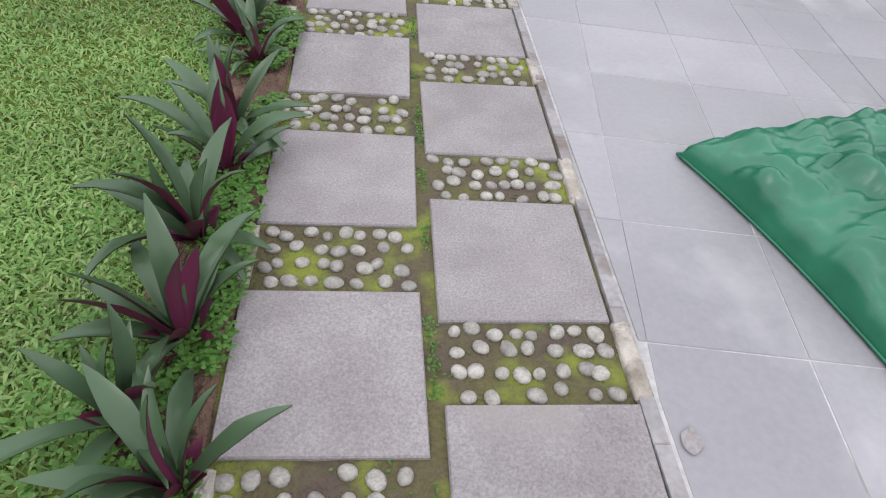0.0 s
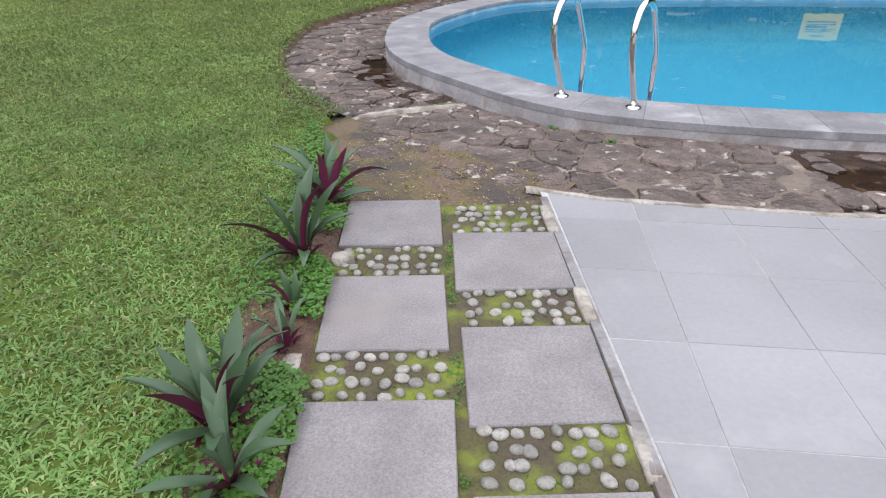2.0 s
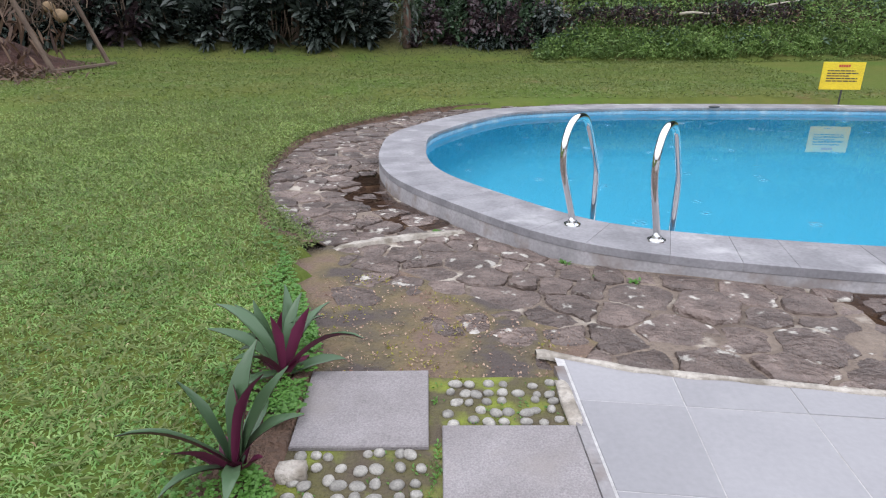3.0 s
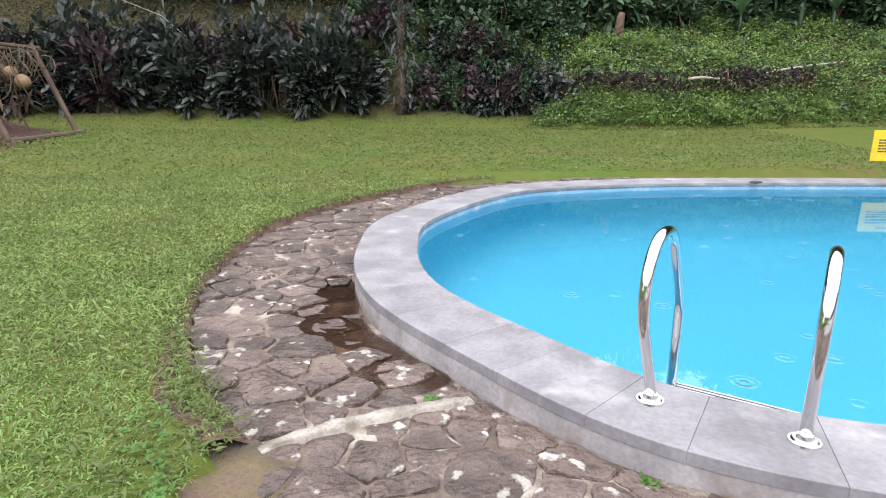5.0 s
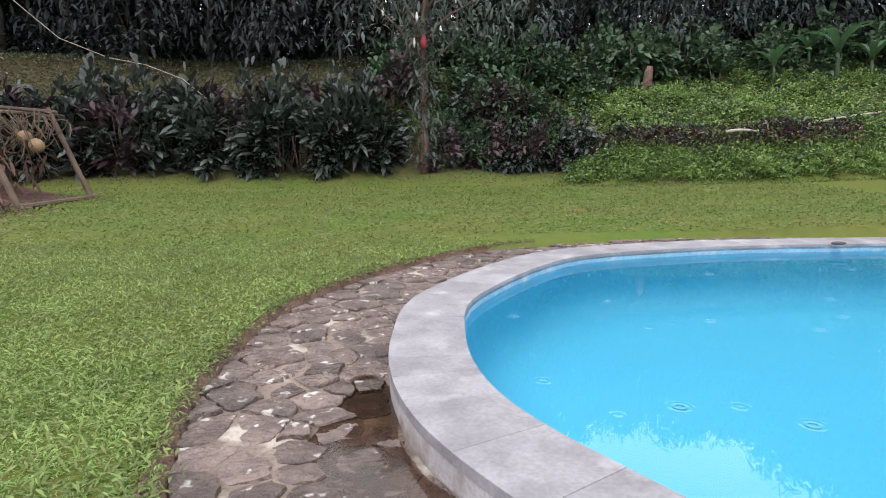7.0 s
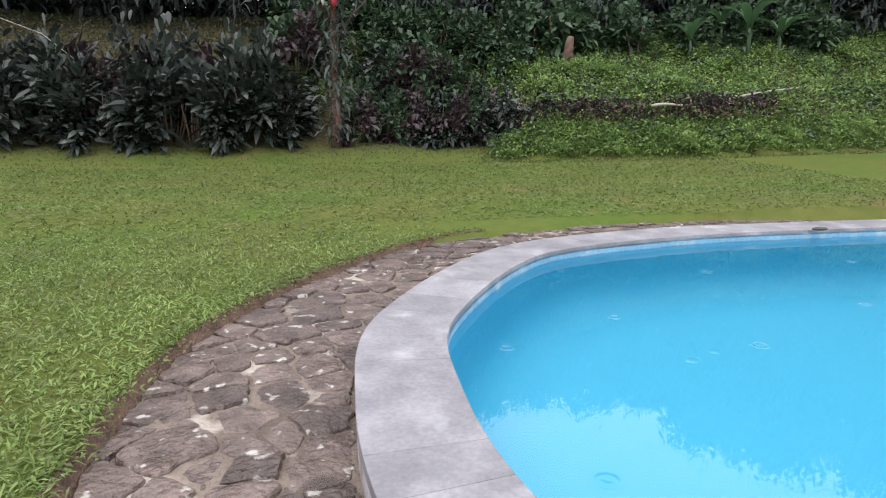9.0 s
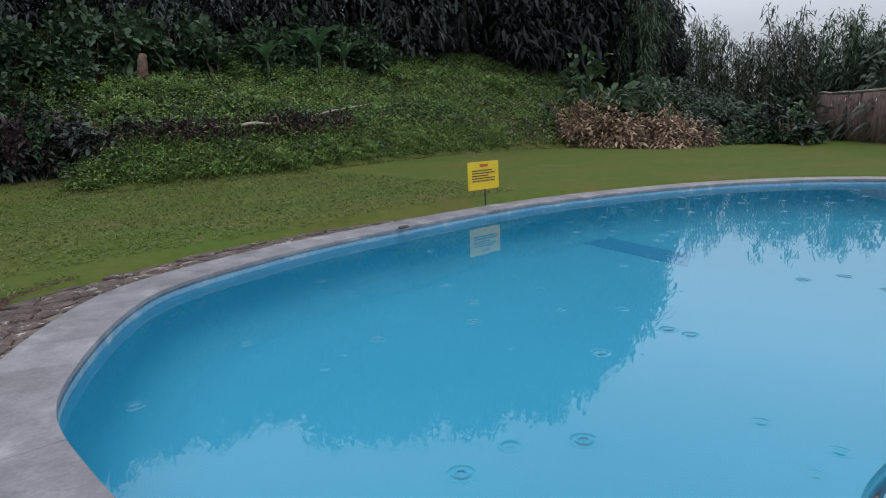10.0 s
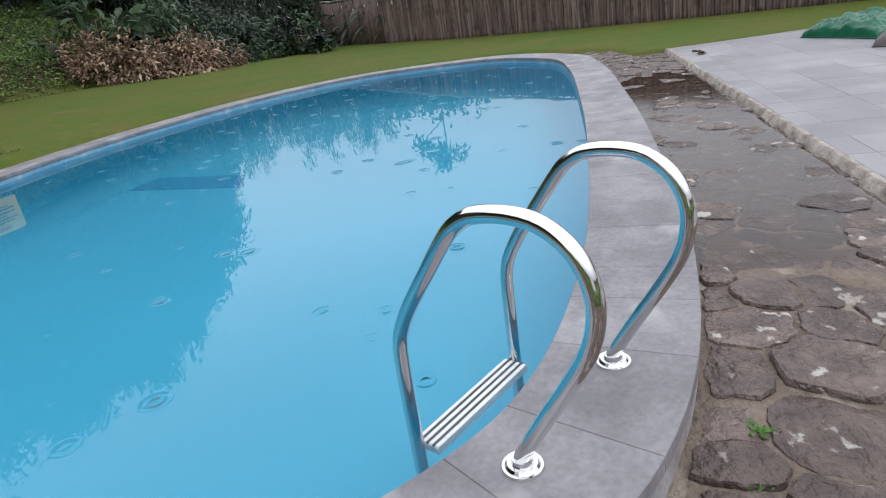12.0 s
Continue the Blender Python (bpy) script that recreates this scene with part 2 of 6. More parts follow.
M_INK = surf("black_ink", (0.03, 0.025, 0.02), (0.05, 0.04, 0.03), 5, 0.6, 60, 0)
M_RED = surf("red_ink", (0.5, 0.06, 0.02), (0.4, 0.05, 0.02), 5, 0.6, 60, 0)
M_IRON = surf("dark_iron", (0.03, 0.03, 0.03), (0.05, 0.045, 0.04), 9, 0.6, 70, 0.3)
M_BAMBOO = surf("fence_bamboo", (0.10, 0.064, 0.056), (0.225, 0.165, 0.142), 2.5, 0.75, 40, 0.5, stain=(0.07, 0.045, 0.04), stain_scale=3,
                vary=0.42, stretch=(6, 6, 0.6))
M_RAIL = surf("weathered_bamboo", (0.36, 0.33, 0.27), (0.27, 0.235, 0.18), 5, 0.7, 50, 0.3, vary=0.1)
M_WOOD = surf("old_wood", (0.085, 0.055, 0.04), (0.13, 0.09, 0.065), 3, 0.85, 50, 0.5, vary=0.1)
M_DARKBARK = surf("dark_bark", (0.03, 0.026, 0.024), (0.05, 0.042, 0.036), 4, 0.9, 35, 1.0, depth=0.02)
M_PINKBARK = surf("reddish_bark", (0.085, 0.045, 0.032), (0.15, 0.088, 0.065), 6, 0.85, 35, 1.0, stain=(0.07, 0.08, 0.05), stain_scale=5, depth=0.02)
M_BARK = surf("bark", (0.10, 0.07, 0.05), (0.17, 0.12, 0.085), 4, 0.9, 35, 1.0, stretch=(4, 4, 0.8), depth=0.02)
M_DEAD = leaf_mat("dry_leaves", (0.15, 0.075, 0.055), (0.52, 0.37, 0.27), 0.7, 0.15)
M_WITHER = leaf_mat("withered_leaf", (0.1, 0.035, 0.026), (0.5, 0.38, 0.25), 0.6, 0.15)
M_STRAW = leaf_mat("straw", (0.3, 0.24, 0.12), (0.52, 0.45, 0.26), 0.8, 0.2)
M_BULB = surf("frosted_glass", (0.8, 0.78, 0.72), (0.75, 0.74, 0.7), 8, 0.25, 80, 0)
M_TRADE_TOP = leaf_mat("cradle_lily_green", (0.045, 0.09, 0.042), (0.11, 0.17, 0.092), 0.3, 0.12)
M_TRADE_LOW = leaf_mat("cradle_lily_purple", (0.085, 0.012, 0.036), (0.19, 0.03, 0.085), 0.45, 0.2)
M_GRASS = leaf_mat("grass_blade", (0.165, 0.33, 0.075), (0.335, 0.46, 0.165), 0.55, 0.4)
M_GRASS_MID = leaf_mat("middle_grass_blade", (0.15, 0.24, 0.055), (0.265, 0.345, 0.105), 0.6, 0.3)
M_GRASS_DRY = leaf_mat("dry_grass_blade", (0.1, 0.145, 0.033), (0.168, 0.2, 0.06), 0.6, 0.3)
M_CLOVER = leaf_mat("weed_leaf", (0.075, 0.19, 0.03), (0.12, 0.26, 0.05), 0.5, 0.3)
M_MOSSLEAF = leaf_mat("moss_leaf", (0.2, 0.2, 0.03), (0.3, 0.27, 0.05), 0.8, 0.2)
M_HEDGE = leaf_mat("hedge_leaf", (0.017, 0.025, 0.021), (0.062, 0.076, 0.064), 0.27, 0.08)
M_WINE = leaf_mat("wine_leaf", (0.03, 0.02, 0.025), (0.07, 0.044, 0.048), 0.35, 0.15)
M_SHRUB = leaf_mat("shrub_leaf", (0.038, 0.072, 0.038), (0.075, 0.125, 0.062), 0.45, 0.22)
M_BRIGHT = leaf_mat("bright_leaf", (0.1, 0.18, 0.048), (0.26, 0.375, 0.11), 0.5, 0.3)
# Dull grass green, darkened to carry the shade of hedge and woods.
M_DULL_SHADE = leaf_mat("dull_shade_grass", (0.055, 0.07, 0.035), (0.115, 0.13, 0.06), 0.7, 0.25)
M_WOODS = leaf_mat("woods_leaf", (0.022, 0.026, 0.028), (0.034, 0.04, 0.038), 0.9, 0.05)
# The woods leaf again, lifted by the bluish haze over the trees.
M_WOODS_HAZED = leaf_mat("hazed_woods_leaf", (0.042, 0.052, 0.053), (0.075, 0.092, 0.082), 0.85, 0.1)
M_FRAMELEAF = leaf_mat("frame_dry_leaf", (0.05, 0.026, 0.018), (0.16, 0.1, 0.065), 0.7, 0.15)
M_BLUEGREEN = leaf_mat("dusty_leaf", (0.035, 0.052, 0.036), (0.085, 0.115, 0.08), 0.42, 0.2)
M_SLIM = leaf_mat("slim_tree_leaf", (0.05, 0.07, 0.055), (0.125, 0.145, 0.125), 0.5, 0.3)
M_BANANA = leaf_mat("banana_leaf", (0.06, 0.13, 0.06), (0.12, 0.21, 0.1), 0.45, 0.35)
# Distance haze over the far trees is mixed into this leaf colour.
M_FAR_HAZED = leaf_mat("hazed_far_leaf", (0.16, 0.19, 0.18), (0.21, 0.24, 0.225), 0.8, 0.2)
M_PLASTER = surf("pale_plaster", (0.5, 0.45, 0.42), (0.55, 0.5, 0.47), 1, 0.9, 20, 0.1)
M_ROOF = surf("grey_roof", (0.3, 0.3, 0.31), (0.36, 0.36, 0.37), 1, 0.8, 20, 0.2)
M_FLOWER = surf("red_flower", (0.45, 0.03, 0.05), (0.35, 0.03, 0.05), 8, 0.5, 60, 0.1)


# ---- helpers for meshes ----
def smooth(mesh):
    mesh.polygons.foreach_set("use_smooth", [True] * len(mesh.polygons))


def part(name, bm, material, parent=None, label="", flat=True):
    """Link a bmesh as one mesh object, under a thing or a part."""
    mesh = bpy.data.meshes.new(name)
    bm.to_mesh(mesh)
    bm.free()
    mesh.materials.append(material)
    if not flat:
        smooth(mesh)
    ob = new(name, mesh)
    ob.parent = parent
    return tagged(ob, label)


def thing(name, at, label, category, group="", kind="", turn=0.0):
    ob = new(name)
    ob.empty_display_size = 0.1
    ob.matrix_basis = pose(*at, 0, 0, turn)
    return tagged(ob, label, category, group, kind)


def quick(name, verts, faces, material, flat=True):
    """A mesh from computed arrays."""
    mesh = bpy.data.meshes.new(name)
    mesh.from_pydata(np.asarray(verts).tolist(), [], np.asarray(faces).tolist() if not isinstance(faces, list) else faces)
    mesh.materials.append(material)
    if not flat:
        smooth(mesh)
    return mesh


def tube(bm, pts, radii, sides=8, cap=True):
    """A round bar along points."""
    pts = [Vector(p) for p in pts]
    if isinstance(radii, (int, float)):
        radii = [radii] * len(pts)
    rings, side = [], None
    for i, p in enumerate(pts):
        d = (pts[min(i + 1, len(pts) - 1)] - pts[max(i - 1, 0)]).normalized()
        if side is None:
            side = d.orthogonal().normalized()
        side = (side - d * side.dot(d)).normalized()
        up = d.cross(side)
        rings.append([bm.verts.new(p + radii[i] * (math.cos(a) * side + math.sin(a) * up)) for a in (2 * math.pi * k / sides for k in range(sides))])
    for r0, r1 in zip(rings, rings[1:]):
        for k in range(sides):
            bm.faces.new((r0[k], r0[(k + 1) % sides], r1[(k + 1) % sides], r1[k]))
    if cap:
        bm.faces.new(rings[0][::-1])
        bm.faces.new(rings[-1])


def prism(bm, poly, z0, z1, bevel=0.0):
    """An upright prism over a polygon, its top edge chamfered."""
    c = Vector((sum(p[0] for p in poly) / len(poly), sum(p[1] for p in poly) / len(poly)))
    low = [bm.verts.new((p[0], p[1], z0)) for p in poly]
    rows = [low]
    if bevel:
        rows.append([bm.verts.new((p[0], p[1], z1 - bevel)) for p in poly])
    inner = []
    for p in poly:
        v = c - Vector((p[0], p[1]))
        v = v.normalized() * min(bevel, v.length * 0.4) if v.length else v
        inner.append(bm.verts.new((p[0] + v.x, p[1] + v.y, z1)))
    rows.append(inner)
    n = len(poly)
    for a, b in zip(rows, rows[1:]):
        for k in range(n):
            bm.faces.new((a[k], a[(k + 1) % n], b[(k + 1) % n], b[k]))
    bm.faces.new(inner)
    bmesh.ops.recalc_face_normals(bm, faces=bm.faces)


def box(bm, x0, y0, z0, x1, y1, z1, bevel=0.0):
    prism(bm, [(x0, y0), (x1, y0), (x1, y1), (x0, y1)], z0, z1, bevel)


def clip_half(poly, a, b, c):
    """The part of a polygon where a x + b y <= c."""
    out = []
    for i, p in enumerate(poly):
        q = poly[(i + 1) % len(poly)]
        dp, dq = a * p[0] + b * p[1] - c, a * q[0] + b * q[1] - c
        if dp <= 0:
            out.append(p)
        if (dp < 0 < dq) or (dq < 0 < dp):
            t = dp / (dp - dq)
            out.append((p[0] + t * (q[0] - p[0]), p[1] + t * (q[1] - p[1])))
    return out


def area(poly):
    return 0.5 * sum(p[0] * q[1] - q[0] * p[1] for p, q in zip(poly, poly[1:] + poly[:1]))


def shrink(poly, by):
    """Move every side of a convex polygon inwards."""
    if area(poly) < 0:
        poly = poly[::-1]
    out = list(poly)
    for p, q in zip(poly, poly[1:] + poly[:1]):
        dx, dy = q[0] - p[0], q[1] - p[1]
        n = math.hypot(dx, dy)
        if n < 1e-6:
            continue
        a, b = dy / n, -dx / n
        out = clip_half(out, a, b, a * p[0] + b * p[1] - by)
        if len(out) < 3:
            return []
    return out


def round_corners(poly, k=0.25):
    out = []
    for i, p in enumerate(poly):
        a, b = poly[i - 1], poly[(i + 1) % len(poly)]
        out.append((p[0] + k * (a[0] - p[0]), p[1] + k * (a[1] - p[1])))
        out.append((p[0] + k * (b[0] - p[0]), p[1] + k * (b[1] - p[1])))
    return out


def leaves(rng, base, way, length, width, droop=0.35, fold=0.0):
    """Leaf blades of two quads each from arrays of roots and directions. Returns vertices and faces."""
    n = len(base)
    way = way / np.linalg.norm(way, axis=1, keepdims=True)
    side = np.cross(way, rng.normal(size=(n, 3)) * 0.35 + (0, 0, 1))
    side /= np.linalg.norm(side, axis=1, keepdims=True) + 1e-9
    length, width = np.asarray(length)[:, None], np.asarray(width)[:, None]
    down = np.array([0, 0, -1.0])
    mid = base + way * length * 0.5 + down * length * droop * 0.12
    tip = base + way * length * 0.92 + down * length * droop * 0.6
    lift = np.cross(side, way) * width * fold
    v = np.stack([base - side * width * 0.12, base + side * width * 0.12, mid + side * width * 0.5 + lift, mid - side * width * 0.5 + lift,
                  tip + side * width * 0.1, tip - side * width * 0.1], 1).reshape(-1, 3)
    i = np.arange(n)[:, None] * 6
    f = np.concatenate([i + [0, 1, 2, 3], i + [3, 2, 4, 5]], 0)
    return v, f


def lance(rng, base, way, length, width, droop=0.5):
    """Lance-shaped leaves of three quads each, bending down towards the tip. Returns vertices and faces."""
    n = len(base)
    way = way / np.linalg.norm(way, axis=1, keepdims=True)
    side = np.cross(way, rng.normal(size=(n, 3)) * 0.45 + (0, 0, 1))
    side /= np.linalg.norm(side, axis=1, keepdims=True) + 1e-9
    length, width = np.asarray(length)[:, None], np.asarray(width)[:, None]
    rows = []
    for t, w in ((0.0, 0.06), (0.32, 0.43), (0.68, 0.45), (1.0, 0.05)):
        c = base + way * length * t * (1 - 0.12 * droop * t) + np.array([0, 0, -1.0]) * length * droop * 0.55 * t * t
        rows += [c - side * width * w, c + side * width * w]
    v = np.stack(rows, 1).reshape(-1, 3)
    i = np.arange(n)[:, None] * 8
    f = np.concatenate([i + [0, 1, 3, 2], i + [2, 3, 5, 4], i + [4, 5, 7, 6]], 0)
    return v, f


def ball_ways(rng, n, up=0.2):
    d = rng.normal(size=(n, 3))
    d[:, 2] = d[:, 2] * 0.8 + up
    return d / np.linalg.norm(d, axis=1, keepdims=True)


# ---- plan ----
POOL_PLAN = [(1.41, 5.97), (0.685, 6.79), (0.155, 7.71), (-0.002, 8.8), (0.20, 10.06), (1.34, 11.74), (2.9, 12.35), (4.6, 12.52), (7.2, 12.45),
             (9.4, 11.9), (11.6, 10.75), (13.0, 8.9), (12.75, 6.3), (11.1, 5.0), (9.3, 4.82), (6.5, 5.02), (4.45, 5.25), (2.62, 5.54)]
COPE_Z, COPE_W, WATER_Z, FLOOR_Z = 0.07, 0.465, -0.02, -0.6


def spline(points, per):
    """A closed smooth curve through points."""
    out, n = [], len(points)
    for i in range(n):
        p0, p1, p2, p3 = (Vector(points[(i + k) % n]) for k in (-1, 0, 1, 2))
        for s in range(per):
            t = s / per
            out.append(0.5 * (2 * p1 + (p2 - p0) * t + (2 * p0 - 5 * p1 + 4 * p2 - p3) * t * t + (3 * p1 - p0 - 3 * p2 + p3) * t ** 3))
    return out


def even(points, step):
    """Points at even steps along a closed curve."""
    pts = points + [points[0]]
    run = [0.0]
    for a, b in zip(pts, pts[1:]):
        run.append(run[-1] + (b - a).length)
    n = round(run[-1] / step)
    xs = np.interp(np.arange(n) * run[-1] / n, run, [p.x for p in pts])
    ys = np.interp(np.arange(n) * run[-1] / n, run, [p.y for p in pts])
    return [Vector((x, y)) for x, y in zip(xs, ys)]


RIM = even(spline(POOL_PLAN, 16), 0.095)  # runs clockwise seen from above


def offset(points, by):
    """Each point moved outwards from the pool; by is a number or one a point."""
    n, out = len(points), []
    for i, p in enumerate(points):
        d = (points[(i + 2) % n] - points[i - 2]).normalized()
        out.append(p + Vector((-d.y, d.x)) * (by[i] if isinstance(by, list) else by))
    return out


if area([tuple(p) for p in RIM]) > 0:
    RIM = RIM[::-1]
INNER = offset(RIM, -COPE_W)
MIDDLE = (6.3, 8.7)


def bump01(x, lo, hi):
    t = min(1.0, max(0.0, (x - lo) / (hi - lo)))
    return t * t * (3 - 2 * t)


def toe(az):
    """How far from (0, 6) the bank's foot lies, by bearing in degrees east of the y axis."""
    return float(np.interp(az, (-180, -100, -60, -35, -10, 0, 20, 32, 46, 58, 66, 78, 180), (60, 45, 24, 17.5, 15.2, 15.0, 15.4, 16.8, 20.5, 25, 30, 60, 60)))


def ground(x, y):
    az, d = math.degrees(math.atan2(x, y - 6)), math.hypot(x, y - 6)
    z = 0.10 * bump01(d, 6, 9) * bump01(y, 12.8, 14.5)
    z += 0.03 * min(8.0, max(0.0, d - 11.5)) * bump01(az, -50, -36) * (1 - bump01(az, 48, 68))
    t = d - toe(az)
    if t > 0:
        k = float(np.interp(az, (48, 58, 68, 80), (1.0, 0.75, 0.12, 0.0)))
        shelf = 0.2 * min(t, 2.2) + 0.62 * min(max(t - 2.2, 0), 5.8) + 0.16 * min(max(t - 8.0, 0), 14)
        steep = 0.82 * min(t, 1.25) + 0.4 * min(max(t - 1.25, 0), 7.0) + 0.16 * min(max(t - 8.25, 0), 14)
        z += k * (shelf + (steep - shelf) * bump01(az, 13.5, 17.5)) * (1 - 0.75 * bump01(t, 40, 90))
        z += 0.16 * k * noise.noise((x * 0.5, y * 0.5, 3)) * min(1, t)
    return z


def paved(x, y):
    """Where path, deck or paving lies, so that the ground sheet stays under it."""
    if 4.6 < y < 6.4 and 0.04 - 0.2 * (y - 4.6) < x < 1.6:
        return True
    return (-0.02 < x < 1.1 and y < 5.0) or (1.0 <= x < 10.55 and y < 5.6 - 0.1 * x)


# paving width round the pool, from the coping outwards
def pave_width(p):
    back = bump01(p.y, 9.5, 12.0)
    w = 1.03 - 0.05 * back
    w -= 0.72 * back * bump01(p.x, 4.0, 8.5)
    w -= 0.75 * bump01(p.x, 11.2, 12.6) * (1 - back)
    return max(0.2, w)


PAVE_W = [pave_width(p) for p in RIM]
PAVE_EDGE = offset(RIM, PAVE_W)


# ---- ground ----
def build_ground():
    n_ang = 640
    rim_az = sorted(((math.atan2(p.y - MIDDLE[1], p.x - MIDDLE[0]), (Vector(MIDDLE) - p).length) for p in offset(RIM, -0.2)))
    angs, rads = [a for a, _ in rim_az], [r for _, r in rim_az]
    steps = [0, 0.12, 0.2, 0.35, 0.6, 0.85, 1.0, 1.15, 1.3] + [1.3 + 0.14 * k for k in range(1, 30)] + [5.4 + 0.4 * k for k in range(1, 25)] + [15.0 * 1.13 ** k for k in range(1, 38)]
    verts, faces = [], []
    for i in range(n_ang):
        a = -math.pi + 2 * math.pi * i / n_ang
        r0 = float(np.interp(a, angs, rads, period=2 * math.pi))
        for s in steps:
            x, y = MIDDLE[0] + (r0 + s) * math.cos(a), MIDDLE[1] + (r0 + s) * math.sin(a)
            z = ground(x, y) + 0.012 * noise.noise((x * 1.3, y * 1.3, 0))
            if paved(x, y):
                z = -0.16
            else:
                z -= 0.17 * (1 - bump01(s, 1.08, 1.36)) if s < 1.37 else 0.0
            verts.append((x, y, z))
    k = len(steps)
    for i in range(n_ang):
        j = (i + 1) % n_ang
        for s in range(k - 1):
            faces.append((i * k + s, i * k + s + 1, j * k + s + 1, j * k + s))
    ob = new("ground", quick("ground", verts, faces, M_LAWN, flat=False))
    tagged(ob, "mown lawn of coarse tropical grass rising into a bank", "lawn", kind="structure")


build_ground()


# ---- pool ----
def build_pool():
    basin = thing("pool_basin", (0, 0, 0), "pale blue painted swimming pool basin, full of water", "pool", kind="structure")
    n = len(INNER)
    bm = bmesh.new()
    rings = []
    for inset, z in [(0, WATER_Z - 0.015), (0, FLOOR_Z + 0.34)] + [(0.34 * (1 - math.cos(a)), FLOOR_Z + 0.34 * (1 - math.sin(a))) for a in np.linspace(0.2, 1.5708, 7)]:
        rings.append([bm.verts.new((p.x, p.y, z)) for p in offset(RIM, -COPE_W - inset)])
    for top, low in zip(rings, rings[1:]):
        for i in range(n):
            bm.faces.new((top[i], top[(i + 1) % n], low[(i + 1) % n], low[i]))
    part("pool_wall", bm, M_BLUE, basin, flat=False)
    bm = bmesh.new()
    rows = [[bm.verts.new((p.x, p.y, z)) for p in offset(RIM, -COPE_W)] for z in (COPE_Z - 0.03, WATER_Z - 0.015)]
    for i in range(n):
        bm.faces.new((rows[0][i], rows[0][(i + 1) % n], rows[1][(i + 1) % n], rows[1][i]))
    part("waterline_band", bm, M_WATERLINE, basin, "faded grey-blue band at the waterline", flat=False)
    bm = bmesh.new()
    bm.faces.new([bm.verts.new((p.x, p.y, FLOOR_Z + 0.0005)) for p in offset(RIM, -COPE_W - 0.335)])
    bmesh.ops.recalc_face_normals(bm, faces=bm.faces)
    part("pool_floor", bm, M_BLUE, basin)
    bm = bmesh.new()
    prism(bm, [(7.45, 9.6), (8.13, 9.85), (8.68, 11.5), (8.1, 11.62)], FLOOR_Z, FLOOR_Z + 0.006, 0.002)
    part("pool_step", bm, M_BLUE_DARK, basin, "dark blue block on the pool floor")
    bm = bmesh.new()
    bm.faces.new([bm.verts.new((p.x, p.y, WATER_Z)) for p in offset(RIM, -COPE_W - 0.001)])
    bmesh.ops.recalc_face_normals(bm, faces=bm.faces)
    if list(bm.faces)[0].normal.z < 0:
        bmesh.ops.reverse_faces(bm, faces=bm.faces)
    water = part("water", bm, M_WATER, None)
    tagged(water, "clear still pool water dimpled by light rain", "water", kind="structure")
    water.visible_shadow = False
    # coping body
    cope = thing("pool_coping", (0, 0, 0), "grey stone coping round the swimming pool", "coping", kind="structure")
    bm = bmesh.new()
    rows = []
    for pts, z in ((offset(RIM, -0.003), -0.19), (offset(RIM, -0.003), COPE_Z - 0.0035), (offset(RIM, -COPE_W + 0.012), COPE_Z - 0.0035), (offset(RIM, -COPE_W + 0.012), -0.19)):
        rows.append([bm.verts.new((p.x, p.y, z)) for p in pts])
    for a, b in zip(rows, rows[1:]):
        for i in range(n):
            bm.faces.new((a[i], a[(i + 1) % n], b[(i + 1) % n], b[i]))
    part("coping_body", bm, M_COPE_SIDE, cope, "stained cement side", flat=False)
    rng = random.Random(4)
    i = 0
    while i < n:
        k = min(rng.choice((4, 4, 5, 5, 3)), n - i)
        k = n - i if n - i - k < 3 else k
        idx = [(i + j) % n for j in range(k + 1)]
        out, inn = offset(RIM, 0.0), INNER
        gap = 0.0016
        a = [out[j].copy() for j in idx]
        b = [inn[j].copy() for j in idx]
        for row in (a, b):
            d0, d1 = (row[1] - row[0]).normalized(), (row[-1] - row[-2]).normalized()
            row[0] += d0 * gap / 2
            row[-1] -= d1 * gap / 2
        bm = bmesh.new()
        dz = rng.uniform(-0.001, 0.001)
        prism(bm, [tuple(p) for p in a] + [tuple(p) for p in reversed(b)], COPE_Z - 0.05, COPE_Z + dz, 0.002)
        part("coping_tile", bm, M_COPE, cope)
        i += k


build_pool()


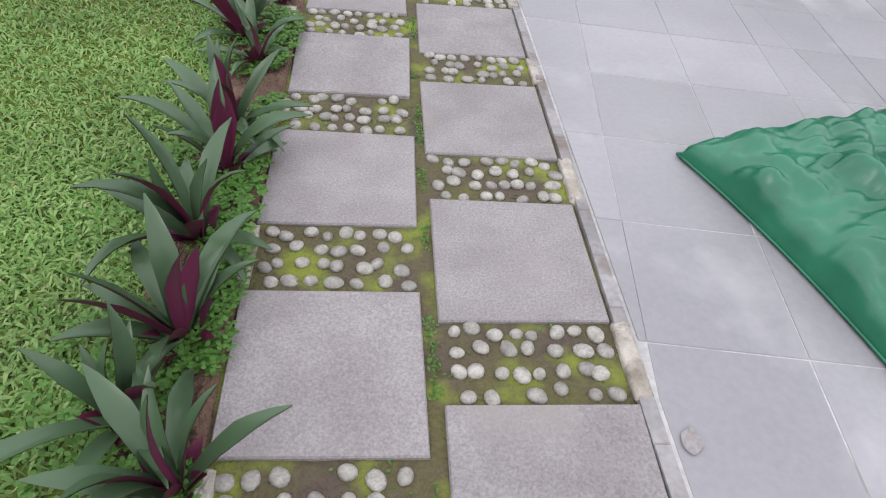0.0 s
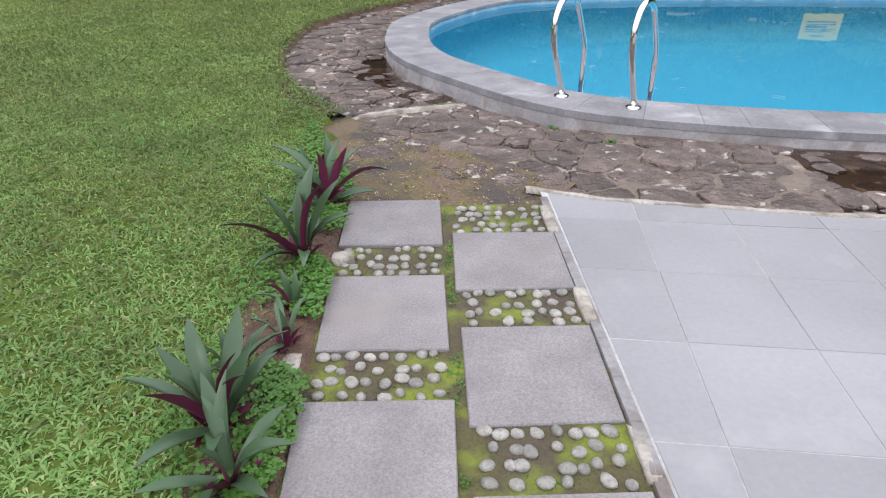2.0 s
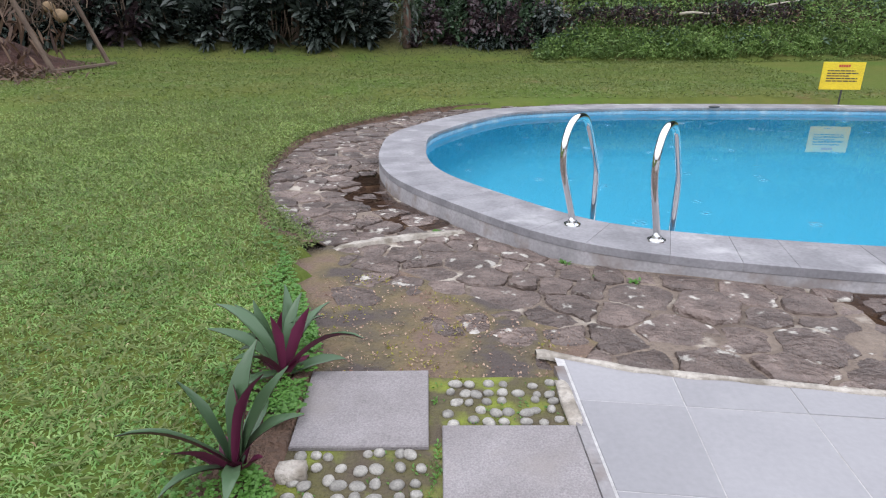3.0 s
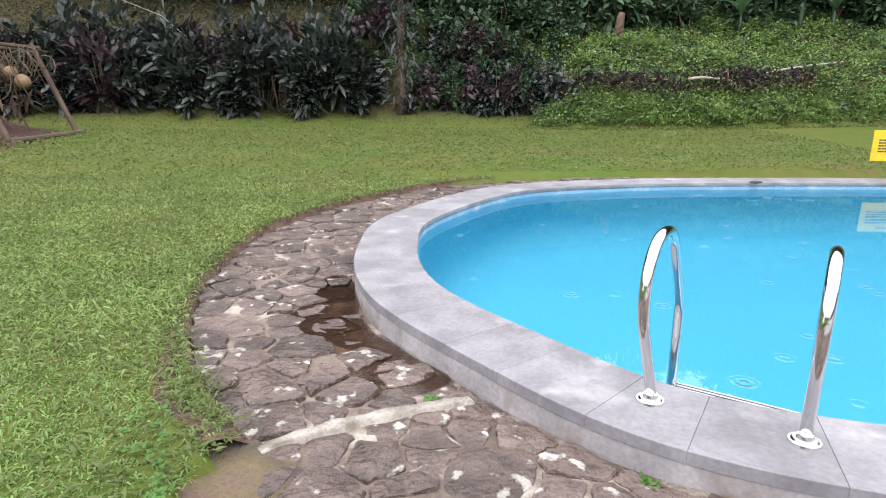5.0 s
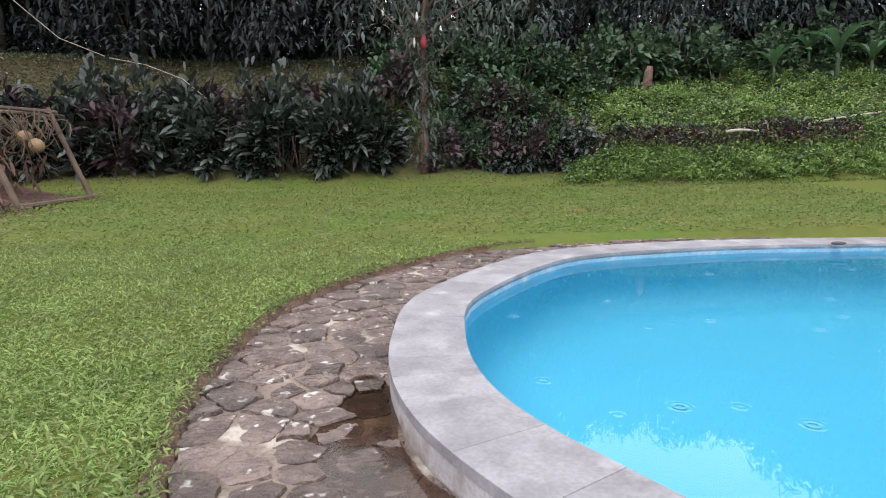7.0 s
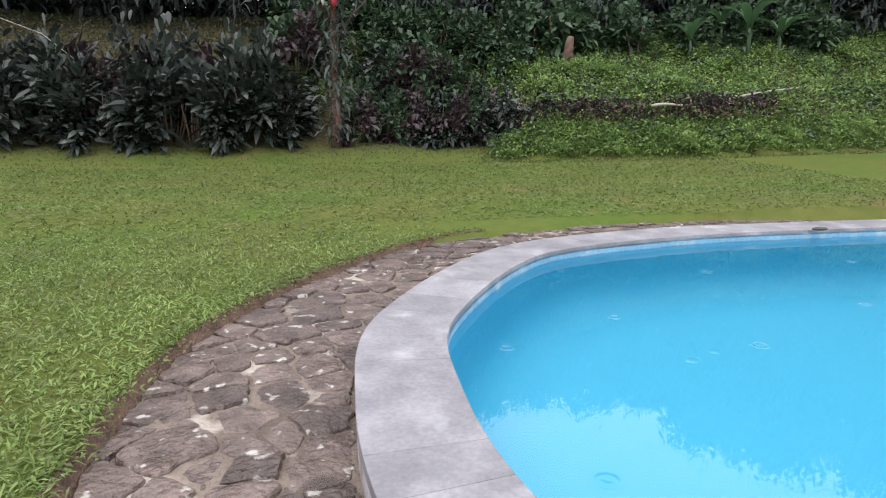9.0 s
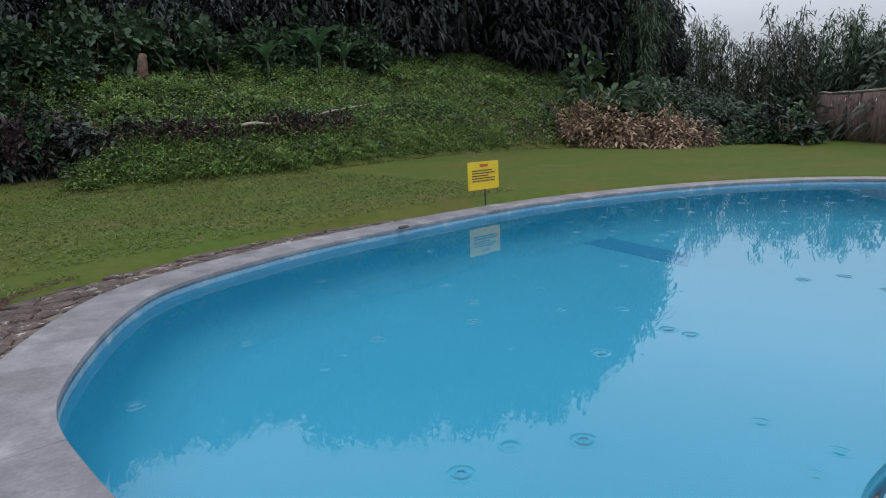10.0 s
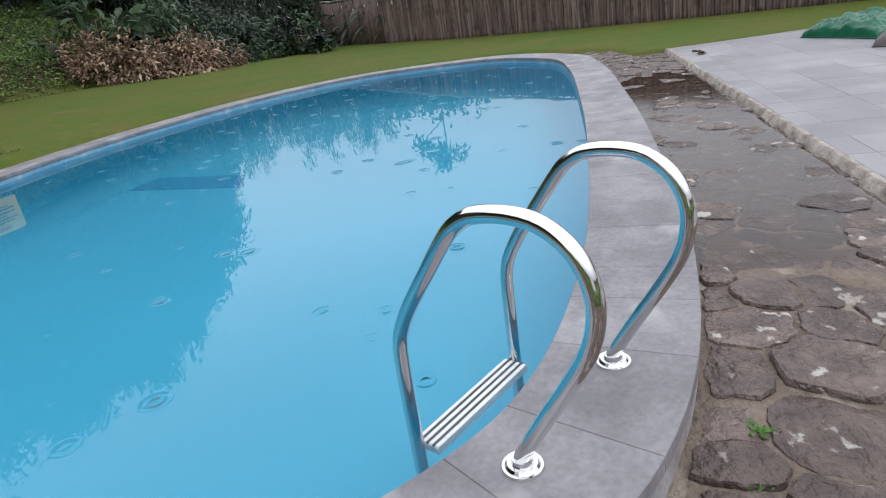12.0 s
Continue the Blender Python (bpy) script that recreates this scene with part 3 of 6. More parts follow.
# ---- ladder ----
def build_ladder():
    base = Vector((1.408, 6.324, COPE_Z))
    along = Vector((0.437, -0.306, 0)).normalized()
    inward = Vector((0.57, 0.82, 0)).normalized()
    lad = thing("pool_ladder", (0, 0, 0), "polished stainless steel pool ladder set in the coping", "pool ladder")
    prof = [(0, 0.0), (0, 0.03), (-0.07, 0.155), (-0.175, 0.33), (-0.215, 0.415), (-0.23, 0.49), (-0.225, 0.55), (-0.2, 0.608), (-0.16, 0.65),
            (-0.10, 0.681), (-0.02, 0.688), (0.055, 0.678), (0.105, 0.652), (0.145, 0.615), (0.22, 0.515), (0.30, 0.405), (0.345, 0.33), (0.368, 0.27),
            (0.376, 0.19), (0.378, 0.05), (0.38, -0.4), (0.38, -0.6)]
    for shift in (0.0, 0.535):
        bm = bmesh.new()
        pts = [base + along * shift + inward * s + Vector((0, 0, z)) for s, z in prof]
        fine = []
        for i in range(len(pts) - 1):
            p0, p1, p2, p3 = pts[max(i - 1, 0)], pts[i], pts[i + 1], pts[min(i + 2, len(pts) - 1)]
            for t in (0, 0.34, 0.67):
                fine.append(0.5 * (2 * p1 + (p2 - p0) * t + (2 * p0 - 5 * p1 + 4 * p2 - p3) * t * t + (3 * p1 - p0 - 3 * p2 + p3) * t ** 3))
        tube(bm, fine + [pts[-1]], 0.0215, 16)
        part("rail", bm, M_STEEL, lad, flat=False)
        bm = bmesh.new()
        c = base + along * shift
        for r0, z0, r1, z1 in ((0.056, 0.0, 0.054, 0.008), (0.046, 0.008, 0.04, 0.016), (0.03, 0.016, 0.027, 0.03)):
            tube(bm, [c + Vector((0, 0, z0)), c + Vector((0, 0, z1))], [r0, r1], 24)
        part("flange", bm, M_STEEL, lad, "round chrome floor flange")
    for z in (-0.03, -0.3):
        bm = bmesh.new()
        c = base + inward * 0.36 + Vector((0, 0, z - COPE_Z + 0.02))
        a, b = c + along * 0.02, c + along * 0.515
        poly = [a - inward * 0.045, b - inward * 0.045, b + inward * 0.045, a + inward * 0.045]
        prism(bm, [(p.x, p.y) for p in poly], z - 0.012, z + 0.014, 0.006)
        tread = part("tread", bm, M_TREAD, lad, "white moulded ladder tread")
        for s in (-0.025, 0.0, 0.025):
            bm = bmesh.new()
            poly = [a + inward * (s - 0.004), b + inward * (s - 0.004), b + inward * (s + 0.004), a + inward * (s + 0.004)]
            prism(bm, [(p.x, p.y) for p in poly], z + 0.012, z + 0.017)
            part("grip_strip", bm, M_RUBBER, tread)


build_ladder()


# ---- stepping path ----
LEFT_X, RIGHT_X = (0.03, 0.485), (0.525, 0.98)
LEFT_Y = [(1.37 + 0.712 * k, 1.835 + 0.712 * k) for k in range(-4, 5)]
RIGHT_Y = [(1.03 + 0.708 * k, 1.50 + 0.708 * k) for k in range(-4, 5)]


def build_path():
    rng = random.Random(11)
    bed = thing("path_bed", (0, 0, 0), "mossy cement bed of the garden path", "path", kind="structure")
    bm = bmesh.new()
    bmesh.ops.create_grid(bm, x_segments=20, y_segments=120, size=0.5)
    for v in bm.verts:
        v.co = Vector((0.505 + v.co.x * 0.99, 1.05 + v.co.y * 7.2, -0.012 + 0.006 * noise.noise((v.co.x * 9, v.co.y * 60, 0))))
    part("cement_bed", bm, M_MOSS, bed, flat=False)
    for xs, ys in ((LEFT_X, LEFT_Y), (RIGHT_X, RIGHT_Y)):
        for y0, y1 in ys:
            bm = bmesh.new()
            j = lambda: rng.uniform(-0.006, 0.006)  # noqa: E731
            prism(bm, [(xs[0] + j(), y0 + j()), (xs[1] + j(), y0 + j()), (xs[1] + j(), y1 + j()), (xs[0] + j(), y1 + j())], -0.05, rng.uniform(-0.004, 0.004), 0.005)
            slab = part("stepping_slab", bm, M_SLAB, None)
            tagged(slab, "square grey washed-concrete stepping slab in the path", "paving slab", "stepping slabs of the path", kind="structure")
    # pebbles
    kinds = []
    for k in range(5):
        bm = bmesh.new()
        bmesh.ops.create_icosphere(bm, subdivisions=2, radius=1)
        for v in bm.verts:
            v.co *= 1 + 0.13 * noise.noise(v.co * 1.1 + Vector((k * 7, 0, 0)))
        mesh = bpy.data.meshes.new("pebble")
        bm.to_mesh(mesh)
        bm.free()
        mesh.materials.append(M_PEBBLE)
        smooth(mesh)
        kinds.append(mesh)
    for xs, ys, last in ((LEFT_X, LEFT_Y, None), (RIGHT_X, RIGHT_Y, (RIGHT_Y[-1][1], 4.62))):
        spans = [(a[1], b[0]) for a, b in zip(ys, ys[1:])] + ([last] if last else [])
        for y0, y1 in spans:
            if y0 < 0.4:
                continue
            rows = max(3, round((y1 - y0) / 0.055))
            for r in range(rows):
                cols = 8 if r % 2 else 7
                for c in range(cols):
                    if rng.random() < 0.06:
                        continue
                    x = xs[0] + 0.035 + (xs[1] - xs[0] - 0.07) * (c + 0.5 * (1 - r % 2) * 0.6) / (cols - 0.6) + rng.uniform(-0.015, 0.015)
                    y = y0 + (y1 - y0) * (r + 0.5) / rows + rng.uniform(-0.014, 0.014)
                    ob = new("pebble", rng.choice(kinds))
                    a = rng.uniform(0.0155, 0.0225)
                    ob.matrix_basis = pose(x, y, -0.008 + rng.uniform(-0.003, 0.002), 0, 0, rng.choice((0, 0, 90)) + rng.uniform(-40, 40)) @ Matrix.Diagonal((a * rng.uniform(1.05, 1.35), a, 0.014, 1))
                    ob.parent = bed
    # rough edging stones
    for x, y, sx, sy, h in ((1.0, 1.62, 0.024, 0.115, 0.014), (0.995, 2.33, 0.022, 0.11, 0.014), (0.995, 3.04, 0.02, 0.1, 0.012), (0.995, 3.75, 0.024, 0.11, 0.014), (0.99, 4.46, 0.026, 0.14, 0.014),
                           (0.03, 1.27, 0.03, 0.08, 0.02), (0.02, 1.96, 0.022, 0.11, 0.02), (0.03, 2.67, 0.025, 0.06, 0.02), (-0.03, 3.42, 0.03, 0.055, 0.022), (0.06, 4.1, 0.045, 0.032, 0.032)):
        bm = bmesh.new()
        bmesh.ops.create_cube(bm, size=2)
        bmesh.ops.subdivide_edges(bm, edges=bm.edges, cuts=3, use_grid_fill=True)
        for v in bm.verts:
            c = v.co.normalized() * 1.25
            v.co = v.co.lerp(c, 0.35)
            v.co = Vector((v.co.x * sx, v.co.y * sy, v.co.z * h)) * (1 + 0.22 * noise.noise(v.co * 2 + Vector((y * 5, 0, 0))))
            v.co += Vector((x, y, -0.008))
        ob = part("edging_stone", bm, M_LIME, None, flat=False)
        tagged(ob, "rough pale mortar lump edging the pebble bed", "edging stone", "edging stones", kind="structure")


build_path()


# ---- deck ----
DECK_TURN = math.radians(-7.3)


def border_y(x):
    return float(np.interp(x, (0.95, 1.3, 2.3, 10.6), (4.82, 4.67, 4.47, 3.6)))


def build_deck():
    rng = random.Random(3)
    deck = thing("deck", (0, 0, 0), "grey natural-stone tiled pool deck, damp from rain", "deck", kind="structure")
    bm = bmesh.new()
    edge = [(x, border_y(x)) for x in (10.55, 8, 5, 2.3, 1.3, 1.0)]
    low = [bm.verts.new((x, y, -0.0022)) for x, y in edge + [(1.0, -7.0), (10.55, -7.0)]]
    bm.faces.new(low)
    bmesh.ops.recalc_face_normals(bm, faces=bm.faces)
    part("grout_bed", bm, M_GROUT, deck)
    c, s = math.cos(DECK_TURN), math.sin(DECK_TURN)
    w, h = 0.423, 0.463
    far_bm = bmesh.new()
    todo = []
    for i in range(-8, 30):
        for j in range(-22, 12):
            u0, v0 = i * w, j * h
            q = [(u0, v0), (u0 + w, v0), (u0 + w, v0 + h), (u0, v0 + h)]
            poly = [(1.055 + u * c - v * s, 1.675 + u * s + v * c) for u, v in q]
            poly = shrink(poly, 0.0014)
            poly = clip_half(clip_half(clip_half(poly, -1, 0, -1.035), 1, 0, 10.55), 0, -1, 7.0)
            for lo, hi, x0, x1 in ((0.95, 2.3, -9, 2.3), (2.3, 10.6, 2.3, 99)):
                y0, y1 = border_y(lo), border_y(hi)
                sl = (y1 - y0) / (hi - lo)
                pp = clip_half(poly, -sl, 1, y0 - sl * lo - 0.03)
                pp = clip_half(clip_half(pp, 1, 0, x1), -1, 0, -x0)
                if len(pp) >= 3 and abs(area(pp)) > 0.004:
                    m = (sum(p[0] for p in pp) / len(pp), sum(p[1] for p in pp) / len(pp))
                    todo.append((math.hypot(m[0] - 1.5, m[1] - 3) if m[0] < 5 else math.hypot(m[0] - 6, m[1] - 3.5) + 1.5, pp))
    todo.sort(key=lambda t: t[0])
    for k, (_, pp) in enumerate(todo):
        bm = bmesh.new() if k < 290 else far_bm
        z = rng.uniform(-0.0015, 0.0015)
        prism(bm, pp, -0.03, z, 0.0025)
        if k < 290:
            part("deck_tile", bm, M_DECK, deck)
    tagged(part("deck_tiles", far_bm, M_DECK, deck), kind="stuff")
    # narrow cement kerb between path and deck
    bm = bmesh.new()
    for k in range(58):
        y0 = -6.6 + k * 0.195
        x0, x1 = 0.986 + 0.003 * noise.noise((y0, 0, 0)), 1.024
        box(bm, x0, y0, -0.05, x1, y0 + 0.1955, 0.004 + 0.003 * noise.noise((y0 * 3, 1, 0)), 0.004)
    tagged(part("kerb_strip", bm, M_COPE_SIDE, None), "thin cement strip along the edge of the deck", "kerb", kind="structure")
    # broken lime joint against the stone paving
    bm = bmesh.new()
    rows = []
    for k in range(240):
        x = 0.93 + k * (10.55 - 0.93) / 239
        y = border_y(x)
        w0 = 0.03 + 0.02 * noise.noise((x * 5, 2, 0)) + 0.012 * noise.noise((x * 19, 5, 0))
        w1 = 0.018 + 0.014 * noise.noise((x * 7, 9, 0))
        z = 0.006 + 0.006 * noise.noise((x * 8, 0, 4))
        rows.append([bm.verts.new((x, y - w1, -0.02)), bm.verts.new((x, y - w1 * 0.8, z)), bm.verts.new((x, y + w0 * 0.7, z)), bm.verts.new((x, y + w0 + 0.025, -0.07))])
    for a, b in zip(rows, rows[1:]):
        for q in range(3):
            bm.faces.new((a[q], b[q], b[q + 1], a[q + 1]))
    bmesh.ops.recalc_face_normals(bm, faces=bm.faces)
    tagged(part("lime_joint", bm, M_LIME, None, flat=False), "crumbling whitish lime joint between deck and stone paving", "mortar joint", kind="structure")
    # rust smudge left on the tiles
    bm = bmesh.new()
    ring = []
    for t in np.linspace(0, 6.283, 40, endpoint=False):
        r = 0.024 * (1 + 0.3 * noise.noise((math.cos(t), math.sin(t), 4)))
        ring.append(bm.verts.new((1.075 + r * math.cos(t), 1.40 + 1.3 * r * math.sin(t), 0.0045)))
    bm.faces.new(ring)
    tagged(part("rust_stain", bm, surf("rust", (0.25, 0.232, 0.232), (0.2, 0.178, 0.172), 60, 0.6, 130, 0), None), "faint brown rust smudge on a deck tile", "stain", kind="structure")


build_deck()


# ---- crazy paving ----
def build_paving():
    rng = random.Random(21)
    n = len(RIM)
    # the outer edge: the deck's border in front, a free edge elsewhere
    edge = []
    for p, q in zip(RIM, PAVE_EDGE):
        e = q.copy()
        if 0.9 < p.x < 10.9 and p.y < 7:
            for _ in range(3):
                t = (p.y - border_y(e.x) + 0.10) / max(0.05, p.y - e.y)
                e = p + (e - p) * max(0.3, min(1.6, t))
            e = p + (e - p) * min(1.0, 1.5 / (e - p).length)
        edge.append(e)
    sm = []
    for i in range(n):
        sm.append(sum((edge[(i + k) % n] for k in range(-3, 4)), Vector((0, 0))) / 7)
    edge = sm
    dip = []
    for p in RIM:
        low = bump01(p.y, 6.35, 6.5) if p.x < 2 else (1.0 if p.y > 8 else 0.0)
        dip.append(-0.085 - 0.01 * low)

    def level(x, y, i, v):
        """Top of the paving: falls towards the coping, flat where rain stands along the deck."""
        front = bump01(x, 2.3, 3.0) if y < 7 else 0.0
        near = 0.018 * bump01(x, 0.6, 1.1) + 0.034 * bump01(x, 1.1, 2.0) if y < 6.6 else 0.0
        return (dip[i] + near + max(0.0, 0.05 - near) * v) * (1 - front) - 0.054 * front

    pav = thing("stone_paving", (0, 0, 0), "brown crazy stone paving in pale mortar, partly under rain water", "paving", kind="structure")
    bm = bmesh.new()
    rows = []
    for i in range(n):
        row = []
        for k in range(7):
            v = k / 6
            p = RIM[i].lerp(edge[i], v - 0.04 * (k == 0))
            row.append(bm.verts.new((p.x, p.y, level(p.x, p.y, i, v) - 0.009 + 0.012 * noise.noise((p.x * 2.5, p.y * 2.5, 0)) - (0.05 if k == 6 else 0))))
        rows.append(row)
    for i in range(n):
        a, b = rows[i], rows[(i + 1) % n]
        for k in range(6):
            bm.faces.new((a[k], a[k + 1], b[k + 1], b[k]))
    bmesh.ops.recalc_face_normals(bm, faces=bm.faces)
    part("mortar_bed", bm, M_BED, pav, "sandy mortar with brown silt", flat=False)
    # stones of uneven size, spread through the strip
    seeds, tries = [], 0
    grid = {}
    while tries < 26000:
        tries += 1
        i = rng.randrange(n)
        v = rng.random()
        p = RIM[i].lerp(edge[i], v) + (RIM[(i + 1) % n] - RIM[i]) * rng.random()
        gap = rng.choice((0.14, 0.17, 0.2, 0.24, 0.29) if p.y < 9.5 and p.x < 3 else (0.15, 0.19, 0.22, 0.26, 0.3))
        key = (int(p.x // 0.4), int(p.y // 0.4))
        near = [q for a in (-1, 0, 1) for b in (-1, 0, 1) for q in grid.get((key[0] + a, key[1] + b), ())]
        if all((p - q[0]).length > (gap + q[1]) * 0.5 for q in near) and (p - RIM[i]).length > 0.07 and (edge[i] - p).length > 0.06:
            grid.setdefault(key, []).append((p, gap))
            seeds.append((p, gap, i))
    out_n = [(e - p).normalized() for p, e in zip(RIM, edge)]
    far_bm = bmesh.new()
    made = []
    for p, gap, i in seeds:
        cell = [(p.x - 0.35, p.y - 0.35), (p.x + 0.35, p.y - 0.35), (p.x + 0.35, p.y + 0.35), (p.x - 0.35, p.y + 0.35)]
        key = (int(p.x // 0.4), int(p.y // 0.4))
        for a in (-2, -1, 0, 1, 2):
            for b in (-2, -1, 0, 1, 2):
                for q, g2 in grid.get((key[0] + a, key[1] + b), ()):
                    d = q - p
                    if d.length < 1e-6 or len(cell) < 3:
                        continue
                    f = 0.5 + 0.5 * (gap * gap - g2 * g2) / max(d.length_squared, 0.02) * 0.25
                    m = p + d * f
                    cell = clip_half(cell, d.x, d.y, d.x * m.x + d.y * m.y)
        k = min(range(i - 6, i + 7), key=lambda t: (RIM[t % n] - p).length) % n
        h = min(range(i - 6, i + 7), key=lambda t: (edge[t % n] - p).length) % n
        t1 = (RIM[(k + 1) % n] - RIM[k - 1]).normalized()
        t2 = (edge[(h + 1) % n] - edge[h - 1]).normalized()
        for t, c0, sgn, room in ((t1, RIM[k], -1, 0.012), (t2, edge[h], 1, 0.015)):
            nrm = Vector((-t.y, t.x))
            if nrm.dot(out_n[k]) < 0:
                nrm = -nrm
            nrm = nrm * sgn
            if len(cell) >= 3:
                cell = clip_half(cell, nrm.x, nrm.y, nrm.dot(c0) - room)
        if len(cell) < 3:
            continue
        cell = shrink(cell, rng.uniform(0.005, 0.014))
        if len(cell) < 3 or abs(area(cell)) < 0.004:
            continue
        poly = []
        outline = round_corners(round_corners(cell, 0.07), 0.2)
        for (u0, v0), (u1, v1) in zip(outline, outline[1:] + outline[:1]):
            cuts = max(1, min(5, round(math.dist((u0, v0), (u1, v1)) / 0.028)))
            for c in range(cuts):
                u, v = u0 + (u1 - u0) * c / cuts, v0 + (v1 - v0) * c / cuts
                poly.append(tuple(w + 0.03 * noise.noise((u * 7, v * 7, k)) + 0.016 * noise.noise((u * 17, v * 17, k + 1)) + 0.008 * noise.noise((u * 37, v * 37, k + 2)) for w, k in ((u, 1), (v, 7))))
        z = level(p.x, p.y, i, (p - RIM[k]).length / max(0.1, (p - RIM[k]).length + (edge[h] - p).length)) + rng.uniform(-0.008, 0.014)
        made.append((math.hypot(p.x - 1.0, p.y - 6.5) * (1 if p.y < 9.5 else 1.3), poly, z, p))
    made.sort(key=lambda m: m[0])
    for k, (_, poly, z, c) in enumerate(made):
        bm = bmesh.new() if k < 300 else far_bm
        if len(poly) < 4:
            continue
        cen = Vector((sum(p[0] for p in poly) / len(poly), sum(p[1] for p in poly) / len(poly)))
        rings = []
        for f, dz in ((1.02, -0.05), (1.0, -0.014), (0.965, -0.003), (0.6, 0.002)):
            ring = []
            for p in poly:
                q = cen.lerp(Vector(p), f)
                ring.append(bm.verts.new((q.x, q.y, z + dz + 0.009 * noise.noise((q.x * 7, q.y * 7, z * 90)) + 0.004 * noise.noise((q.x * 26, q.y * 26, 2)))))
            rings.append(ring)
        m = len(poly)
        fs = []
        for r0, r1 in zip(rings, rings[1:]):
            for j in range(m):
                fs.append(bm.faces.new((r0[j], r0[(j + 1) % m], r1[(j + 1) % m], r1[j])))
        fs.append(bm.faces.new(rings[-1]))
        if k < 300:
            bmesh.ops.recalc_face_normals(bm, faces=bm.faces)
            part("paving_stone", bm, M_STONE, pav)
    bmesh.ops.recalc_face_normals(far_bm, faces=far_bm.faces)
    if len(far_bm.faces):
        tagged(part("paving_stones", far_bm, M_STONE, pav), kind="stuff")
    # rain water standing between the stones
    for name, pts, z in (("puddle", [(2.35, 4.9), (2.45, 4.56), (3.6, 4.42), (6.0, 4.17), (8.4, 3.92), (8.6, 4.15), (8.1, 4.8), (6.4, 4.98), (4.4, 5.25), (3.4, 5.42), (2.6, 5.5), (2.45, 5.2)], -0.0465),
                         ("puddle", [(-0.3, 7.0), (0.0, 6.6), (0.62, 6.75), (0.42, 7.15), (0.16, 7.6), (-0.01, 8.4), (-0.2, 8.5), (-0.3, 7.8)], -0.083)):
        bm = bmesh.new()
        ring = spline(pts, 6)
        bm.faces.new([bm.verts.new((p.x + 0.04 * noise.noise((p.x * 4, p.y * 4, 0)), p.y + 0.04 * noise.noise((p.x * 4, p.y * 4, 5)), z)) for p in ring])
        bmesh.ops.recalc_face_normals(bm, faces=bm.faces)
        if list(bm.faces)[0].normal.z < 0:
            bmesh.ops.reverse_faces(bm, faces=bm.faces)
        ob = tagged(part(name, bm, M_PUDDLE, None), "shallow brown rain puddle between paving stones", "puddle", "puddles", kind="structure")
        ob.visible_shadow = False
    # raised pale mortar ridge across the paving
    bm = bmesh.new()
    rows = []
    for k in range(40):
        t = k / 39
        c = Vector((-0.2, 6.12)).lerp(Vector((0.72, 6.6)), t) + Vector((0, 0.06 * math.sin(t * 3.1)))
        d = Vector((-0.45, 0.9))
        w = 0.045 + 0.03 * noise.noise((t * 9, 0, 0))
        z = -0.025 - 0.04 * t - 0.06 * max(0.0, 1 - t / 0.15) + 0.006 * noise.noise((t * 14, 0, 3))
        rows.append([bm.verts.new((c.x - d.x * w, c.y - d.y * w, -0.13)), bm.verts.new((c.x - d.x * w * 0.7, c.y - d.y * w * 0.7, z)),
                     bm.verts.new((c.x + d.x * w * 0.6, c.y + d.y * w * 0.6, z)), bm.verts.new((c.x + d.x * w, c.y + d.y * w, -0.13))])
    for a, b in zip(rows, rows[1:]):
        for q in range(3):
            bm.faces.new((a[q], b[q], b[q + 1], a[q + 1]))
    bmesh.ops.recalc_face_normals(bm, faces=bm.faces)
    tagged(part("mortar_ridge", bm, M_LIME, None, flat=False), "raised ridge of pale mortar across the stone paving", "mortar joint", kind="structure")
    # mossy ground between path and paving
    bm = bmesh.new()
    bmesh.ops.create_grid(bm, x_segments=40, y_segments=40, size=0.5)
    for v in list(bm.verts):
        s, t = v.co.x + 0.5, v.co.y + 0.5
        a = Vector((-0.14, 4.64)).lerp(Vector((1.0, 4.6)), s)
        b = Vector((-0.62, 6.72)).lerp(Vector((1.25, 5.0)), s)
        p = a.lerp(b, t)
        v.co = Vector((p.x, p.y, -0.024 + 0.01 * noise.noise((p.x * 6, p.y * 6, 0)) - 0.03 * t * t))
    tagged(part("mossy_ground", bm, M_PATCH, None, flat=False), "damp mossy earth and dark grit at the path's end", "ground", kind="structure")


build_paving()


